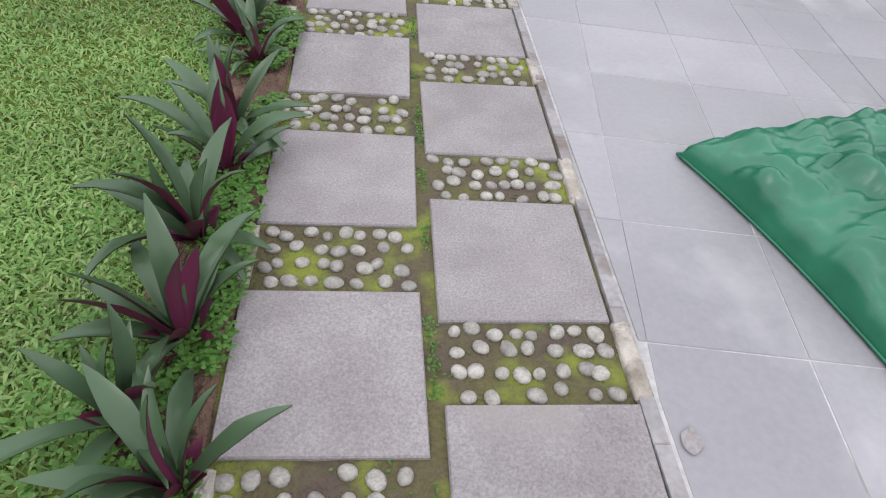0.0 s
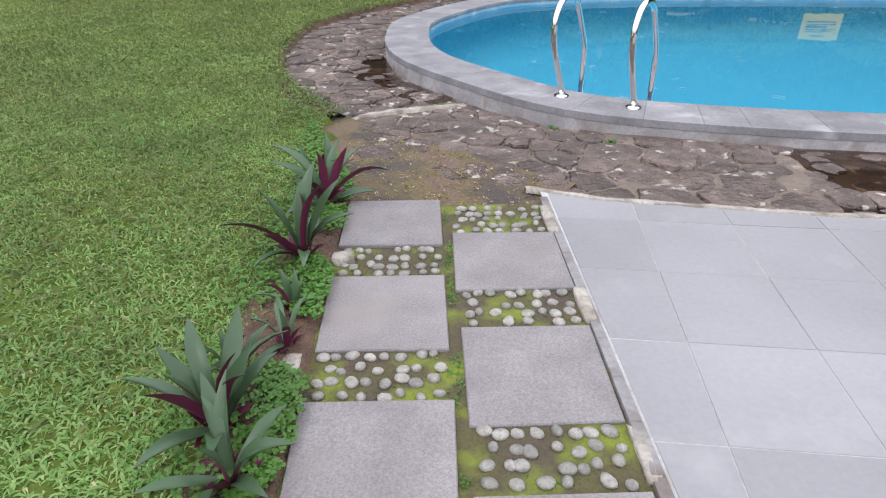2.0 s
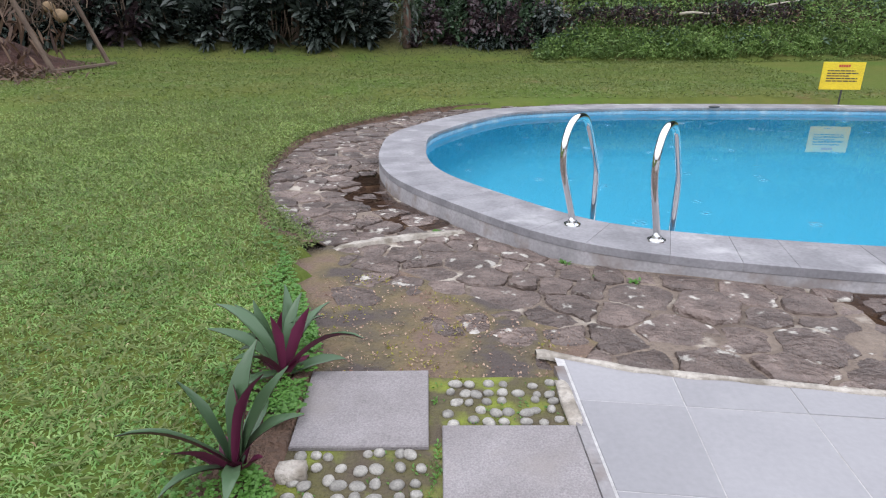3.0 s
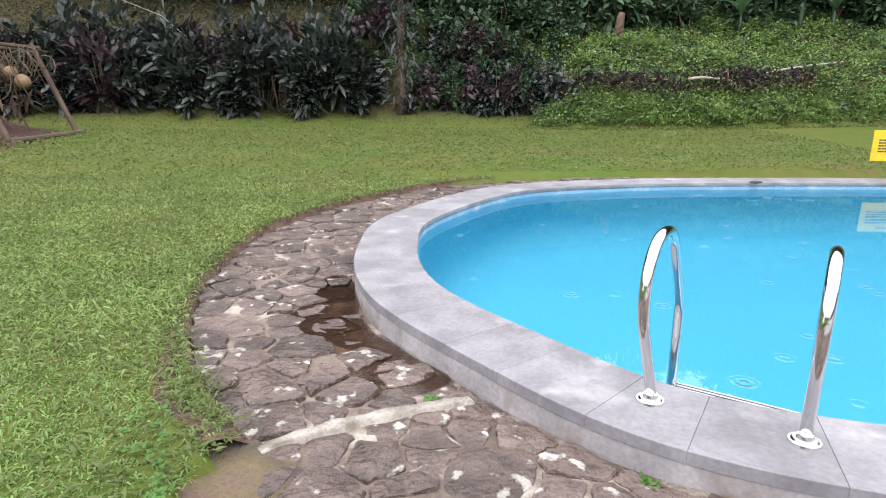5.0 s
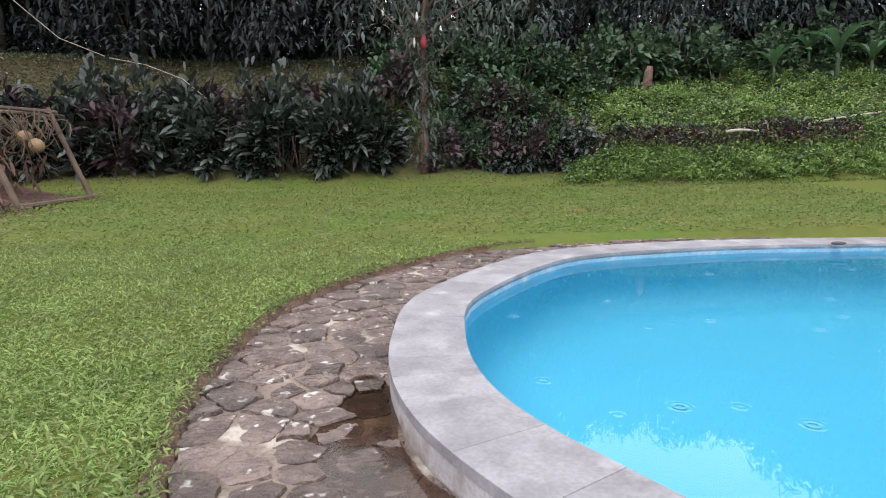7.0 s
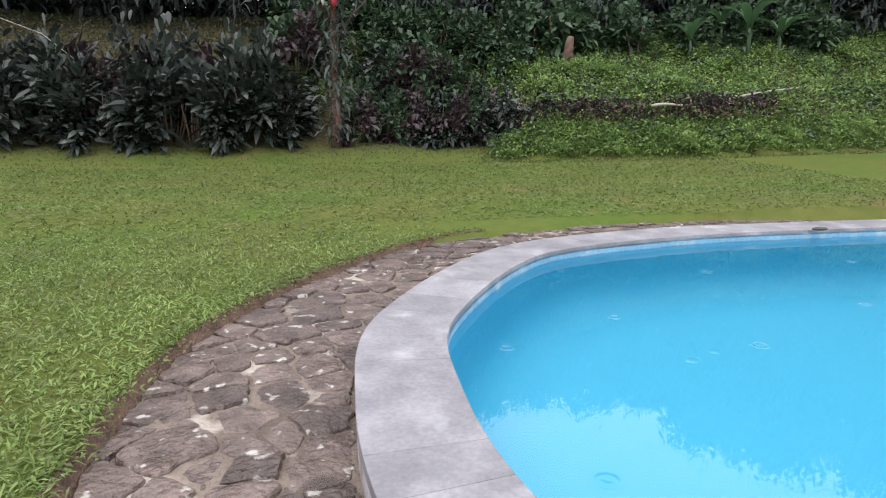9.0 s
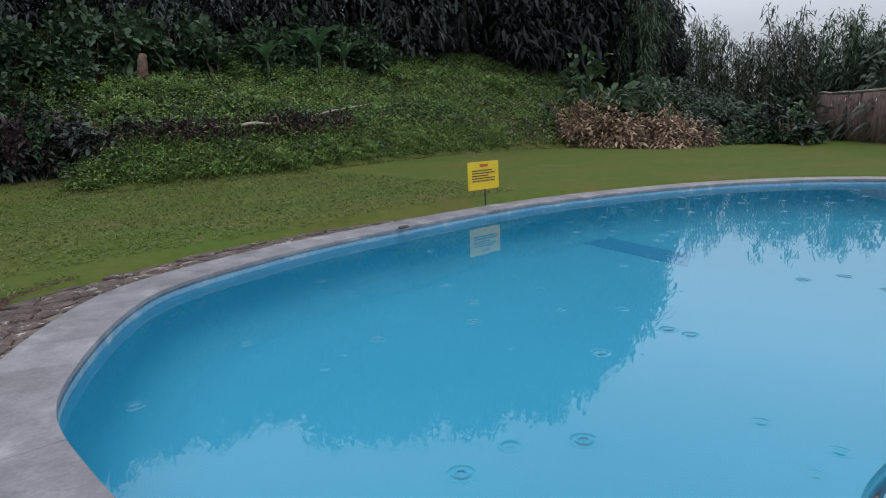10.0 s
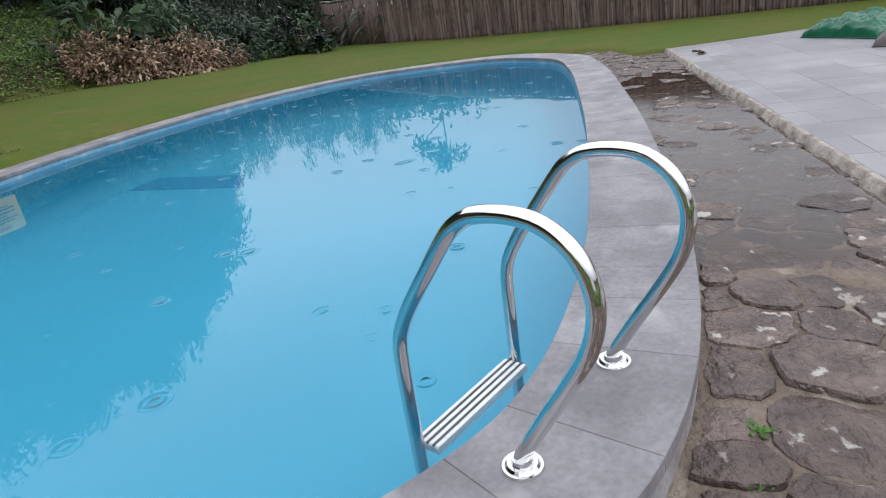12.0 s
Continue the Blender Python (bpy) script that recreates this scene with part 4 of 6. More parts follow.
# ---- bean bags ----
def bean_bag(at, turn, size, height, mat, label, seed, creased=True):
    bm = bmesh.new()
    n = 72
    bmesh.ops.create_grid(bm, x_segments=n, y_segments=n, size=1)
    def top(u, v):
        e = (1 - abs(u) ** 4) * (1 - abs(v) ** 4)
        z = max(0.0, e) ** 0.3
        if creased:
            q = max(0.0, e) ** 0.35
            z += 0.5 * q * (abs(noise.noise((u * 1.9 + seed, v * 1.9, 1))) - 0.25) + 0.5 * q * (abs(noise.noise((u * 2.2 + v * 2.6 + seed, v * 4.6 - u * 1.6, 9))) - 0.15) + 0.22 * q * abs(noise.noise((u * 9 + seed, v * 6, 4)))
            z = max(z, 0.02 * q)
            z -= 0.22 * math.exp(-((u + 0.25) ** 2 + (v - 0.1) ** 2) / 0.08)
        return z
    for v in bm.verts:
        u, w = v.co.x, v.co.y
        pin = 1 - 0.05 * (1 - u * u) * abs(w) ** 3
        pin2 = 1 - 0.05 * (1 - w * w) * abs(u) ** 3
        v.co = Vector((u * pin2 * size[0] / 2, w * pin * size[1] / 2, 0.012 + height * top(u, w)))
    geo = bmesh.ops.extrude_face_region(bm, geom=list(bm.faces))
    for v in [g for g in geo["geom"] if isinstance(g, bmesh.types.BMVert)]:
        v.co.z = 0.003
    bmesh.ops.recalc_face_normals(bm, faces=bm.faces)
    bag = thing("bean_bag", at, label, "bean bag", "bean bags", turn=turn)
    part("cushion", bm, mat, bag, flat=False)
    # seam piping along the lower edge
    bm = bmesh.new()
    pts = []
    for k in range(80):
        t = 8 * k / 80
        side, f = int(t // 2), (t % 2) - 1
        u, w = ((f, -1), (1, f), (-f, 1), (-1, -f))[side]
        pts.append((u * (1 - 0.05 * (1 - w * w) * abs(u) ** 3) * size[0] / 2 * 1.003, w * (1 - 0.05 * (1 - u * u) * abs(w) ** 3) * size[1] / 2 * 1.003, 0.012))
    tube(bm, pts + [pts[0]], 0.005, 6)
    part("seam", bm, mat, bag, flat=False)
    return bag


bean_bag((2.10, 2.17, 0.0), -74, (0.98, 1.15), 0.15, M_GREEN, "flat green nylon bean bag, wrinkled, lying on the deck", 2)
bean_bag((9.2, 1.35, 0.0), 20, (1.2, 1.05), 0.2, M_GREEN, "plump green nylon bean bag on the far deck", 6)
bean_bag((7.9, 1.35, 0.0), 50, (1.0, 0.9), 0.18, M_GREY, "dark grey bean bag beside the green one", 9)


# ---- sign ----
def build_sign():
    sign = thing("warning_sign", (7.18, 12.74, 0.02), "small yellow pool-rules sign with black lines on a short dark stake", "sign", turn=-4)
    bm = bmesh.new()
    box(bm, -0.33, -0.008, 0.26, 0.33, 0.008, 0.69, 0.003)
    board = part("board", bm, M_YELLOW, sign)
    bm = bmesh.new()
    tube(bm, [(0.05, 0.022, -0.15), (0.05, 0.022, 0.6)], 0.014, 10)
    part("stake", bm, M_IRON, sign)
    rng = random.Random(5)
    bm = bmesh.new()
    x = -0.085
    while x < 0.08:
        w = rng.uniform(0.025, 0.03)
        box(bm, x, -0.0115, 0.61, x + w, -0.0085, 0.65)
        x += w + 0.008
    part("heading", bm, M_RED, board, "red heading too small to read")
    for k, z in enumerate((0.545, 0.505, 0.465, 0.425, 0.385)):
        bm = bmesh.new()
        x, end = -0.25, 0.26 - (0.16 if k == 2 else rng.uniform(0, 0.08))
        while x < end:
            w = rng.uniform(0.03, 0.09)
            box(bm, x, -0.0115, z, min(x + w, end), -0.0085, z + 0.018)
            x += w + 0.009
        part("text_line", bm, M_INK, board)


build_sign()


# ---- small things by the water ----
def litter():
    # Small black fitting of unknown use, not a lamp.
    bm = bmesh.new()
    bmesh.ops.create_uvsphere(bm, u_segments=16, v_segments=8, radius=1)
    for v in bm.verts:
        v.co = Vector((4.82 + v.co.x * 0.09, 11.98 + v.co.y * 0.04, COPE_Z + 0.003 + 0.02 * (v.co.z + 1)))
    tagged(part("coping_light", bm, M_IRON, None, flat=False), "small black fitting on the far coping", "fitting")
    bm = bmesh.new()
    for k, (dx, dy, rz) in enumerate(((0, 0, 0.3), (0.09, 0.03, 1.2), (-0.05, 0.05, 2.4))):
        a = [(-0.09, 0, 0.0), (-0.02, 0.045, 0.035), (0.08, 0.012, 0.055), (0.1, 0, 0.02), (0.01, -0.04, 0.01)]
        bm.faces.new([bm.verts.new((9.38 + dx + x * math.cos(rz) - y * math.sin(rz), 3.42 + dy + x * math.sin(rz) + y * math.cos(rz), z + 0.004)) for x, y, z in a])
    bmesh.ops.solidify(bm, geom=list(bm.faces), thickness=0.004)
    tagged(part("fallen_leaf", bm, M_WOOD, None), "curled dark fallen leaf on the wet deck", "leaf")


litter()


# ---- cradle lilies along the path ----
def lily_leaf(length, width, curve, lift):
    """One strap leaf as a folded, arching blade: green above, purple below."""
    rows, n = [], 9
    bm = bmesh.new()
    for k in range(n):
        t = k / (n - 1)
        a = lift - curve * t * t
        w = width * (0.75 * (1 - t) ** 0.25 * (0.6 + 0.9 * t) if t < 0.55 else 0.75 * 1.09 * max(0.02, (1 - t) / 0.45) ** 0.75)
        if k == 0:
            x, z = 0.0, 0.0
        else:
            x, z = x + length / (n - 1) * math.cos(a), z + length / (n - 1) * math.sin(a)
        up = Vector((-math.sin(a), 0, math.cos(a)))
        c = Vector((x, 0, z))
        rows.append([bm.verts.new(c + Vector((0, -w, 0)) / 2 + up * 0.22 * w), bm.verts.new(c), bm.verts.new(c + Vector((0, w, 0)) / 2 + up * 0.22 * w)])
    for r0, r1 in zip(rows, rows[1:]):
        bm.faces.new((r0[0], r0[1], r1[1], r1[0]))
        bm.faces.new((r0[1], r0[2], r1[2], r1[1]))
    return bm


def two_faced(bm, top, low, thick=0.0022):
    """The blade's upper and lower skins with a thin edge, in two colours."""
    mesh = bpy.data.meshes.new("leaf")
    bmesh.ops.recalc_face_normals(bm, faces=bm.faces)
    ups = list(bm.faces)
    geo = bmesh.ops.duplicate(bm, geom=ups)
    for v in [g for g in geo["geom"] if isinstance(g, bmesh.types.BMVert)]:
        v.co.z -= thick
    for f in [g for g in geo["geom"] if isinstance(g, bmesh.types.BMFace)]:
        f.material_index = 1
    bm.to_mesh(mesh)
    bm.free()
    mesh.materials.append(top)
    mesh.materials.append(low)
    smooth(mesh)
    return mesh


def build_lilies():
    rng = random.Random(8)
    kinds = []
    for length, width, curve, lift in ((0.3, 0.074, 0.7, 1.25), (0.34, 0.076, 1.1, 1.1), (0.28, 0.07, 0.35, 1.4), (0.32, 0.072, 0.6, 0.95), (0.25, 0.066, 0.9, 0.7)):
        kinds.append(two_faced(lily_leaf(length, width, curve, lift), M_TRADE_TOP, M_TRADE_LOW))
    young = two_faced(lily_leaf(0.12, 0.06, 0.5, 1.1), M_TRADE_LOW, M_TRADE_LOW)
    for x, y, s, count in ((0.0, 1.30, 1.0, 11), (-0.14, 1.45, 0.9, 10), (-0.07, 1.66, 1.05, 13), (-0.10, 1.98, 1.05, 13), (-0.08, 2.28, 1.0, 12), (-0.10, 2.52, 1.0, 12),
                           (-0.09, 2.95, 0.85, 10), (-0.17, 3.14, 1.0, 13), (-0.20, 3.38, 0.6, 7), (-0.06, 3.52, 0.6, 7), (-0.07, 3.72, 0.55, 6), (-0.10, 4.09, 1.2, 12), (-0.07, 4.62, 1.1, 12), (-0.12, 4.76, 0.85, 10),
                           (-0.04, 0.95, 1.05, 12), (-0.03, 0.6, 1.05, 12)):
        plant = thing("cradle_lily", (x, y, -0.02), "dark green cradle lily, purple beneath, in the soil bed", "plant", "cradle lilies along the path", turn=rng.uniform(0, 360))
        for k in range(count):
            ob = new("leaf", rng.choice(kinds))
            f = s * rng.uniform(0.75, 1.1)
            ob.matrix_basis = pose(0, 0, 0.035 * s + 0.003 * k, 0, 0, k * 137.5 + rng.uniform(-20, 20)) @ pose(0.012, 0, 0, rng.uniform(-22, 22), rng.uniform(-26, 24), 0) @ Matrix.Diagonal((f, f, f, 1))
            ob.parent = plant
        for k in range(5):
            ob = new("bract", young)
            ob.matrix_basis = pose(0, 0, 0.01, 0, 0, k * 72 + rng.uniform(-20, 20)) @ pose(0.01, 0, 0, 0, rng.uniform(-10, 25), 0) @ Matrix.Diagonal((s, s, s, 1))
            ob.parent = plant
        bm = bmesh.new()
        tube(bm, [(0, 0, -0.03), (0, 0, 0.05 * s)], [0.02 * s, 0.012 * s], 8)
        part("stem", bm, M_TRADE_LOW, plant, flat=False)


build_lilies()


# ---- soil bed, weeds and grass by the path ----
def build_bed():
    bm = bmesh.new()
    bmesh.ops.create_grid(bm, x_segments=14, y_segments=130, size=0.5)
    for v in bm.verts:
        s, t = v.co.x + 0.5, v.co.y + 0.5
        y = -2.0 + 6.95 * t
        left = -0.22 + 0.07 * noise.noise((y * 2.2, 0, 0)) - 0.07 * math.exp(-((y - 3.7) / 0.3) ** 2)
        x = left + (0.035 - left) * s
        v.co = Vector((x, y, 0.004 + 0.012 * math.sin(math.pi * s) + 0.014 * noise.noise((x * 14, y * 14, 0)) - (0.05 if s < 0.01 or s > 0.99 else 0)))
    tagged(part("soil_bed", bm, M_SOIL, None, flat=False), "narrow bed of bare brown soil beside the path", "soil", kind="structure")
    rng = np.random.default_rng(5)
    # weeds: trefoils close to the ground
    n = 9500
    y = rng.uniform(0.4, 6.4, n)
    x = np.where(rng.random(n) < 0.55, rng.normal(-0.02, 0.045, n), rng.normal(-0.14, 0.1, n))
    keep = x < np.where(y < 4.75, 0.045, 0.05 - 0.2 * (y - 4.75))
    x, y = np.where(y > 4.9, x - 0.30 * (y - 4.9) * 0.5, x)[keep], y[keep]
    dens = np.array([noise.noise((a * 3, b * 3, 2)) for a, b in zip(x, y)]) > -0.12
    x, y = x[dens], y[dens]
    base = np.stack([x, y, np.full(len(x), 0.03) + rng.uniform(0, 0.02, len(x))], 1)
    allv, allf, off = [], [], 0
    for k in range(3):
        ang = rng.uniform(0, 0.6, len(x)) + k * 2.094
        way = np.stack([np.cos(ang), np.sin(ang), np.full(len(x), 0.25)], 1)
        v, f = leaves(rng, base, way, rng.uniform(0.012, 0.02, len(x)), rng.uniform(0.011, 0.016, len(x)), 0.2)
        allv.append(v)
        allf.append(f + off)
        off += len(v)
    ob = new("weeds", quick("weeds", np.concatenate(allv), np.concatenate(allf), M_CLOVER))
    tagged(ob, "small green trefoil weeds along the path edge", "weeds", kind="stuff")
    # moss tufts in the pebble joints
    n = 3200
    y = rng.uniform(0.9, 4.6, n)
    x = np.where(rng.random(n) < 0.45, rng.normal(0.505, 0.012, n), rng.uniform(0.04, 0.98, n))
    ok = np.ones(n, bool)
    for (x0, x1), ys in ((LEFT_X, LEFT_Y), (RIGHT_X, RIGHT_Y)):
        for y0, y1 in ys:
            ok &= ~((x > x0 - 0.006) & (x < x1 + 0.006) & (y > y0 - 0.006) & (y < y1 + 0.006))
    ok &= np.array([noise.noise((a * 4, b * 4, 8)) for a, b in zip(x, y)]) > 0.0
    x, y = x[ok], y[ok]
    base = np.stack([x, y, np.full(len(x), -0.009)], 1)
    v, f = leaves(rng, base, ball_ways(rng, len(x), 1.0), rng.uniform(0.01, 0.022, len(x)), rng.uniform(0.005, 0.009, len(x)), 0.4)
    tagged(new("moss", quick("moss", v, f, M_CLOVER)), "tufts of moss and seedlings between the slabs", "moss", kind="stuff")


def build_fringe():
    rng = np.random.default_rng(15)
    n = 1500
    x, y = rng.uniform(-0.1, 1.15, n), rng.uniform(4.62, 5.75, n)
    ok = (y < 5.95 - 0.85 * x) & (x > 0.02 - 0.18 * (y - 4.6))
    x, y = x[ok], y[ok]
    base = np.stack([x, y, -0.016 - 0.014 * (y - 4.6) / 0.9], 1)
    v, f = leaves(rng, base, ball_ways(rng, len(x), 0.25), rng.uniform(0.006, 0.02, len(x)), rng.uniform(0.004, 0.012, len(x)), 0.2)
    tagged(new("grit", quick("grit", v, f, M_DEAD)), "crumbs of dry leaf and grit on the mossy earth", "litter", kind="stuff")
    pick = np.array([noise.noise((a * 3, b * 3, 4)) for a, b in zip(x, y)]) > 0.05
    v, f = leaves(rng, base[pick], ball_ways(rng, int(pick.sum()), 1.0), rng.uniform(0.01, 0.025, pick.sum()), rng.uniform(0.005, 0.01, pick.sum()), 0.3)
    tagged(new("moss", quick("patch_moss", v, f, M_MOSSLEAF)), "yellow-green moss on the earth at the path's end", "moss", kind="stuff")
    run = [(p, q) for p, q in zip(PAVE_EDGE, RIM) if p.x < 1.5 and p.y > 6.2]
    bm = bmesh.new()
    rows = []
    run.sort(key=lambda pq: math.atan2(pq[0].x - MIDDLE[0], pq[0].y - MIDDLE[1]))
    for p, q in run:
        d = (p - q).normalized()
        w = 0.012 + 0.2 * max(0.0, 1 - abs(p.y - 6.6) / 0.8) + 0.03 * noise.noise((p.x * 2, p.y * 2, 0))
        rows.append([bm.verts.new((*(p + d * a), z)) for a, z in ((-0.06, -0.12), (-0.02, -0.045), (w * 0.5, -0.005 + 0.02 * noise.noise((p.x * 7, p.y * 7, 0))), (w, 0.012), (w + 0.06, -0.04))])
    for a, b in zip(rows, rows[1:]):
        if (a[0].co - b[0].co).length < 0.4:
            for k in range(4):
                bm.faces.new((a[k], a[k + 1], b[k + 1], b[k]))
    bmesh.ops.recalc_face_normals(bm, faces=bm.faces)
    tagged(part("soil_fringe", bm, M_SOIL, None, flat=False), "strip of bare brown soil where lawn meets paving", "soil", kind="structure")
    n = 4000
    pick = rng.integers(0, len(run), n)
    off = rng.normal(0.07, 0.06, n)
    xy = np.array([run[i][0] + (run[i][0] - run[i][1]).normalized() * o for i, o in zip(pick, off)]) + rng.normal(0, 0.03, (n, 2))
    base = np.concatenate([xy, -0.005 + rng.uniform(0, 0.03, (n, 1))], 1)
    ang = rng.uniform(0, 6.28, n)
    way = np.stack([np.cos(ang), np.sin(ang), rng.uniform(0.1, 1.2, n)], 1)
    v, f = leaves(rng, base, way, rng.uniform(0.02, 0.055, n), rng.uniform(0.006, 0.016, n), 0.5)
    tagged(new("weeds", quick("fringe_weeds", v, f, M_GRASS_DRY)), "ragged weeds along the edge of the stone paving", "weeds", kind="stuff")
    for x, y, z in ((1.62, 5.66, -0.05), (1.43, 5.74, -0.055), (1.3, 5.98, -0.062), (0.55, 6.63, -0.085)):
        m = 26
        a = rng.uniform(0, 6.28, m)
        b = np.stack([np.full(m, x), np.full(m, y), np.full(m, z)], 1) + rng.normal(0, 0.014, (m, 3)) * (1, 1, 0.2)
        v, f = leaves(rng, b, np.stack([np.cos(a), np.sin(a), np.full(m, 0.9)], 1), rng.uniform(0.02, 0.045, m), rng.uniform(0.01, 0.018, m), 0.5)
        tagged(new("weed_tuft", quick("weed_tuft", v, f, M_CLOVER)), "small green weed growing in a paving joint", "weed", "weeds in the paving")


def build_grass():
    rng = np.random.default_rng(9)

    def blades(n, x0, x1, y0, y1, h, w, keep, name, mat, rise=0.7):
        x, y = rng.uniform(x0, x1, n), rng.uniform(y0, y1, n)
        ok = np.array([keep(a, b) for a, b in zip(x, y)])
        thin = np.array([0.5 * noise.noise((a * 0.7, b * 0.7, 6)) for a, b in zip(x, y)])
        ok &= rng.random(n) < np.minimum(np.minimum(x - x0, y - y0), y1 - y) / 1.4 + thin * (x < x0 + 1.4)
        x, y = x[ok], y[ok]
        flat = rise < 0.5
        z = np.array([ground(a, b) for a, b in zip(x, y)]) + (0.014 if flat else -0.004)
        way = rng.normal(size=(len(x), 3)) * (0.7, 0.7, 0.15) + (0, 0, rise)
        v, f = leaves(rng, np.stack([x, y, z], 1), way, rng.uniform(0.5, 1.25, len(x)) * h, rng.uniform(0.7, 1.3, len(x)) * w, 0.3 if flat else 0.9)
        tagged(new("grass", quick(name, v, f, mat)), "coarse green grass blades of the mown lawn", "grass", kind="stuff")

    edge = [(p.x, p.y) for p in PAVE_EDGE if p.x < 5]

    def free(x, y):
        if x < -2.22 and 3.8 < y < 5.5:
            return False
        if y < 5.2:
            return x < -0.2 + 0.07 * noise.noise((y * 2.2, 0, 0)) + 0.03 * rng.normal()
        best = min(edge, key=lambda e: (e[0] - x) ** 2 + (e[1] - y) ** 2)
        if (x - MIDDLE[0]) ** 2 + (y - MIDDLE[1]) ** 2 < (best[0] - MIDDLE[0]) ** 2 + (best[1] - MIDDLE[1]) ** 2:
            return False
        return x < -0.27 or y > 6.3

    blades(185000, -4.2, 0.0, 0.2, 9.6, 0.07, 0.008, lambda x, y: free(x, y) and rng.random() < min(1, (9.8 - y) / 5.0) * min(1, (x + 4.3) / 1.6), "grass_near", M_GRASS)
    blades(60000, -1.9, 0.0, 0.3, 3.6, 0.085, 0.009, free, "grass_close", M_GRASS)
    blades(2600, -3.0, 0.0, 0.4, 6.6, 0.06, 0.007, free, "straw", M_STRAW)
    blades(56000, -6.0, 1.0, 6.5, 13.8, 0.06, 0.011, lambda x, y: free(x, y) and rng.random() < min(1, (14.5 - y) / 5.0), "grass_middle", M_GRASS_MID, 0.45)
    blades(80000, -5.5, 1.0, 3.0, 13.5, 0.06, 0.01, free, "grass_mid", M_GRASS_DRY, 0.4)
    blades(60000, -9.0, 9.0, 12.0, 21.0, 0.07, 0.02, lambda x, y: free(x, y) and (y > 13.5 or x < 0.3), "grass_far", M_GRASS_DRY, 0.3)


build_bed()
build_fringe()
build_grass()


# ---- plants of the bank ----
def bush_mesh(name, seed, n, size, leaf, width, mat, droop=0.5, up=0.25, shell=0.55, outward=1.0, blade=None):
    """A shrub's foliage: leaves on clumps spread through an uneven dome."""
    rng = np.random.default_rng(seed)
    clumps = max(6, n // 45)
    c = ball_ways(rng, clumps, 0.35) * rng.uniform(shell, 1.0, (clumps, 1)) * rng.uniform(0.75, 1.15, (clumps, 1))
    c[:, 2] = np.abs(c[:, 2])
    pick = rng.integers(0, clumps, n)
    base = c[pick] + rng.normal(size=(n, 3)) * 0.13
    base[:, 2] = np.abs(base[:, 2])
    base = base * np.array(size)
    way = base / np.array(size) * outward + rng.normal(size=(n, 3)) * 0.55 + (0, 0, up)
    v, f = (blade or leaves)(rng, base, way, rng.uniform(0.6, 1.25, n) * leaf, rng.uniform(0.7, 1.3, n) * width, droop)
    return quick(name, v, f, mat)


def stems_mesh(seed, n, size, radius, mat):
    rng = random.Random(seed)
    bm = bmesh.new()
    for _ in range(n):
        a = rng.uniform(0, 6.28)
        r = rng.uniform(0.1, 0.45)
        tip = Vector((math.cos(a) * r * size[0] * 1.5, math.sin(a) * r * size[1] * 1.5, size[2] * rng.uniform(0.55, 0.9)))
        root = Vector((math.cos(a) * r * size[0] * 0.6, math.sin(a) * r * size[1] * 0.6, -0.15))
        tube(bm, [root, root.lerp(tip, 0.5) + Vector((rng.uniform(-0.08, 0.08), rng.uniform(-0.08, 0.08), 0)), tip], [radius, radius * 0.8, radius * 0.4], 5)
    mesh = bpy.data.meshes.new("stems")
    bm.to_mesh(mesh)
    bm.free()
    mesh.materials.append(mat)
    smooth(mesh)
    return mesh


def plant_master(name, foliage, stems, label, category, group):
    ob = thing(name, (0, 0, -50), label, category, group)
    for nm, mesh in (("foliage", foliage), ("woody_stem", stems)):
        p = new(nm, mesh)
        p.parent = ob
    return ob


def scatter(masters, spots, rng, lo=0.85, hi=1.2):
    """First use moves each master to its spot, further ones are copies."""
    fresh = list(masters)
    for x, y, s in spots:
        ob = rng.choice(masters)
        k = s * rng.uniform(lo, hi)
        m = pose(x, y, ground(x, y) - 0.05, 0, 0, rng.uniform(0, 360))
        if fresh:
            ob = fresh.pop()
        else:
            ob = copy_thing(ob, m)
        ob.matrix_basis = m @ Matrix.Diagonal((k, k, k * rng.uniform(0.9, 1.1), 1))


def polar(az, d):
    a = math.radians(az)
    return d * math.sin(a), 6 + d * math.cos(a)


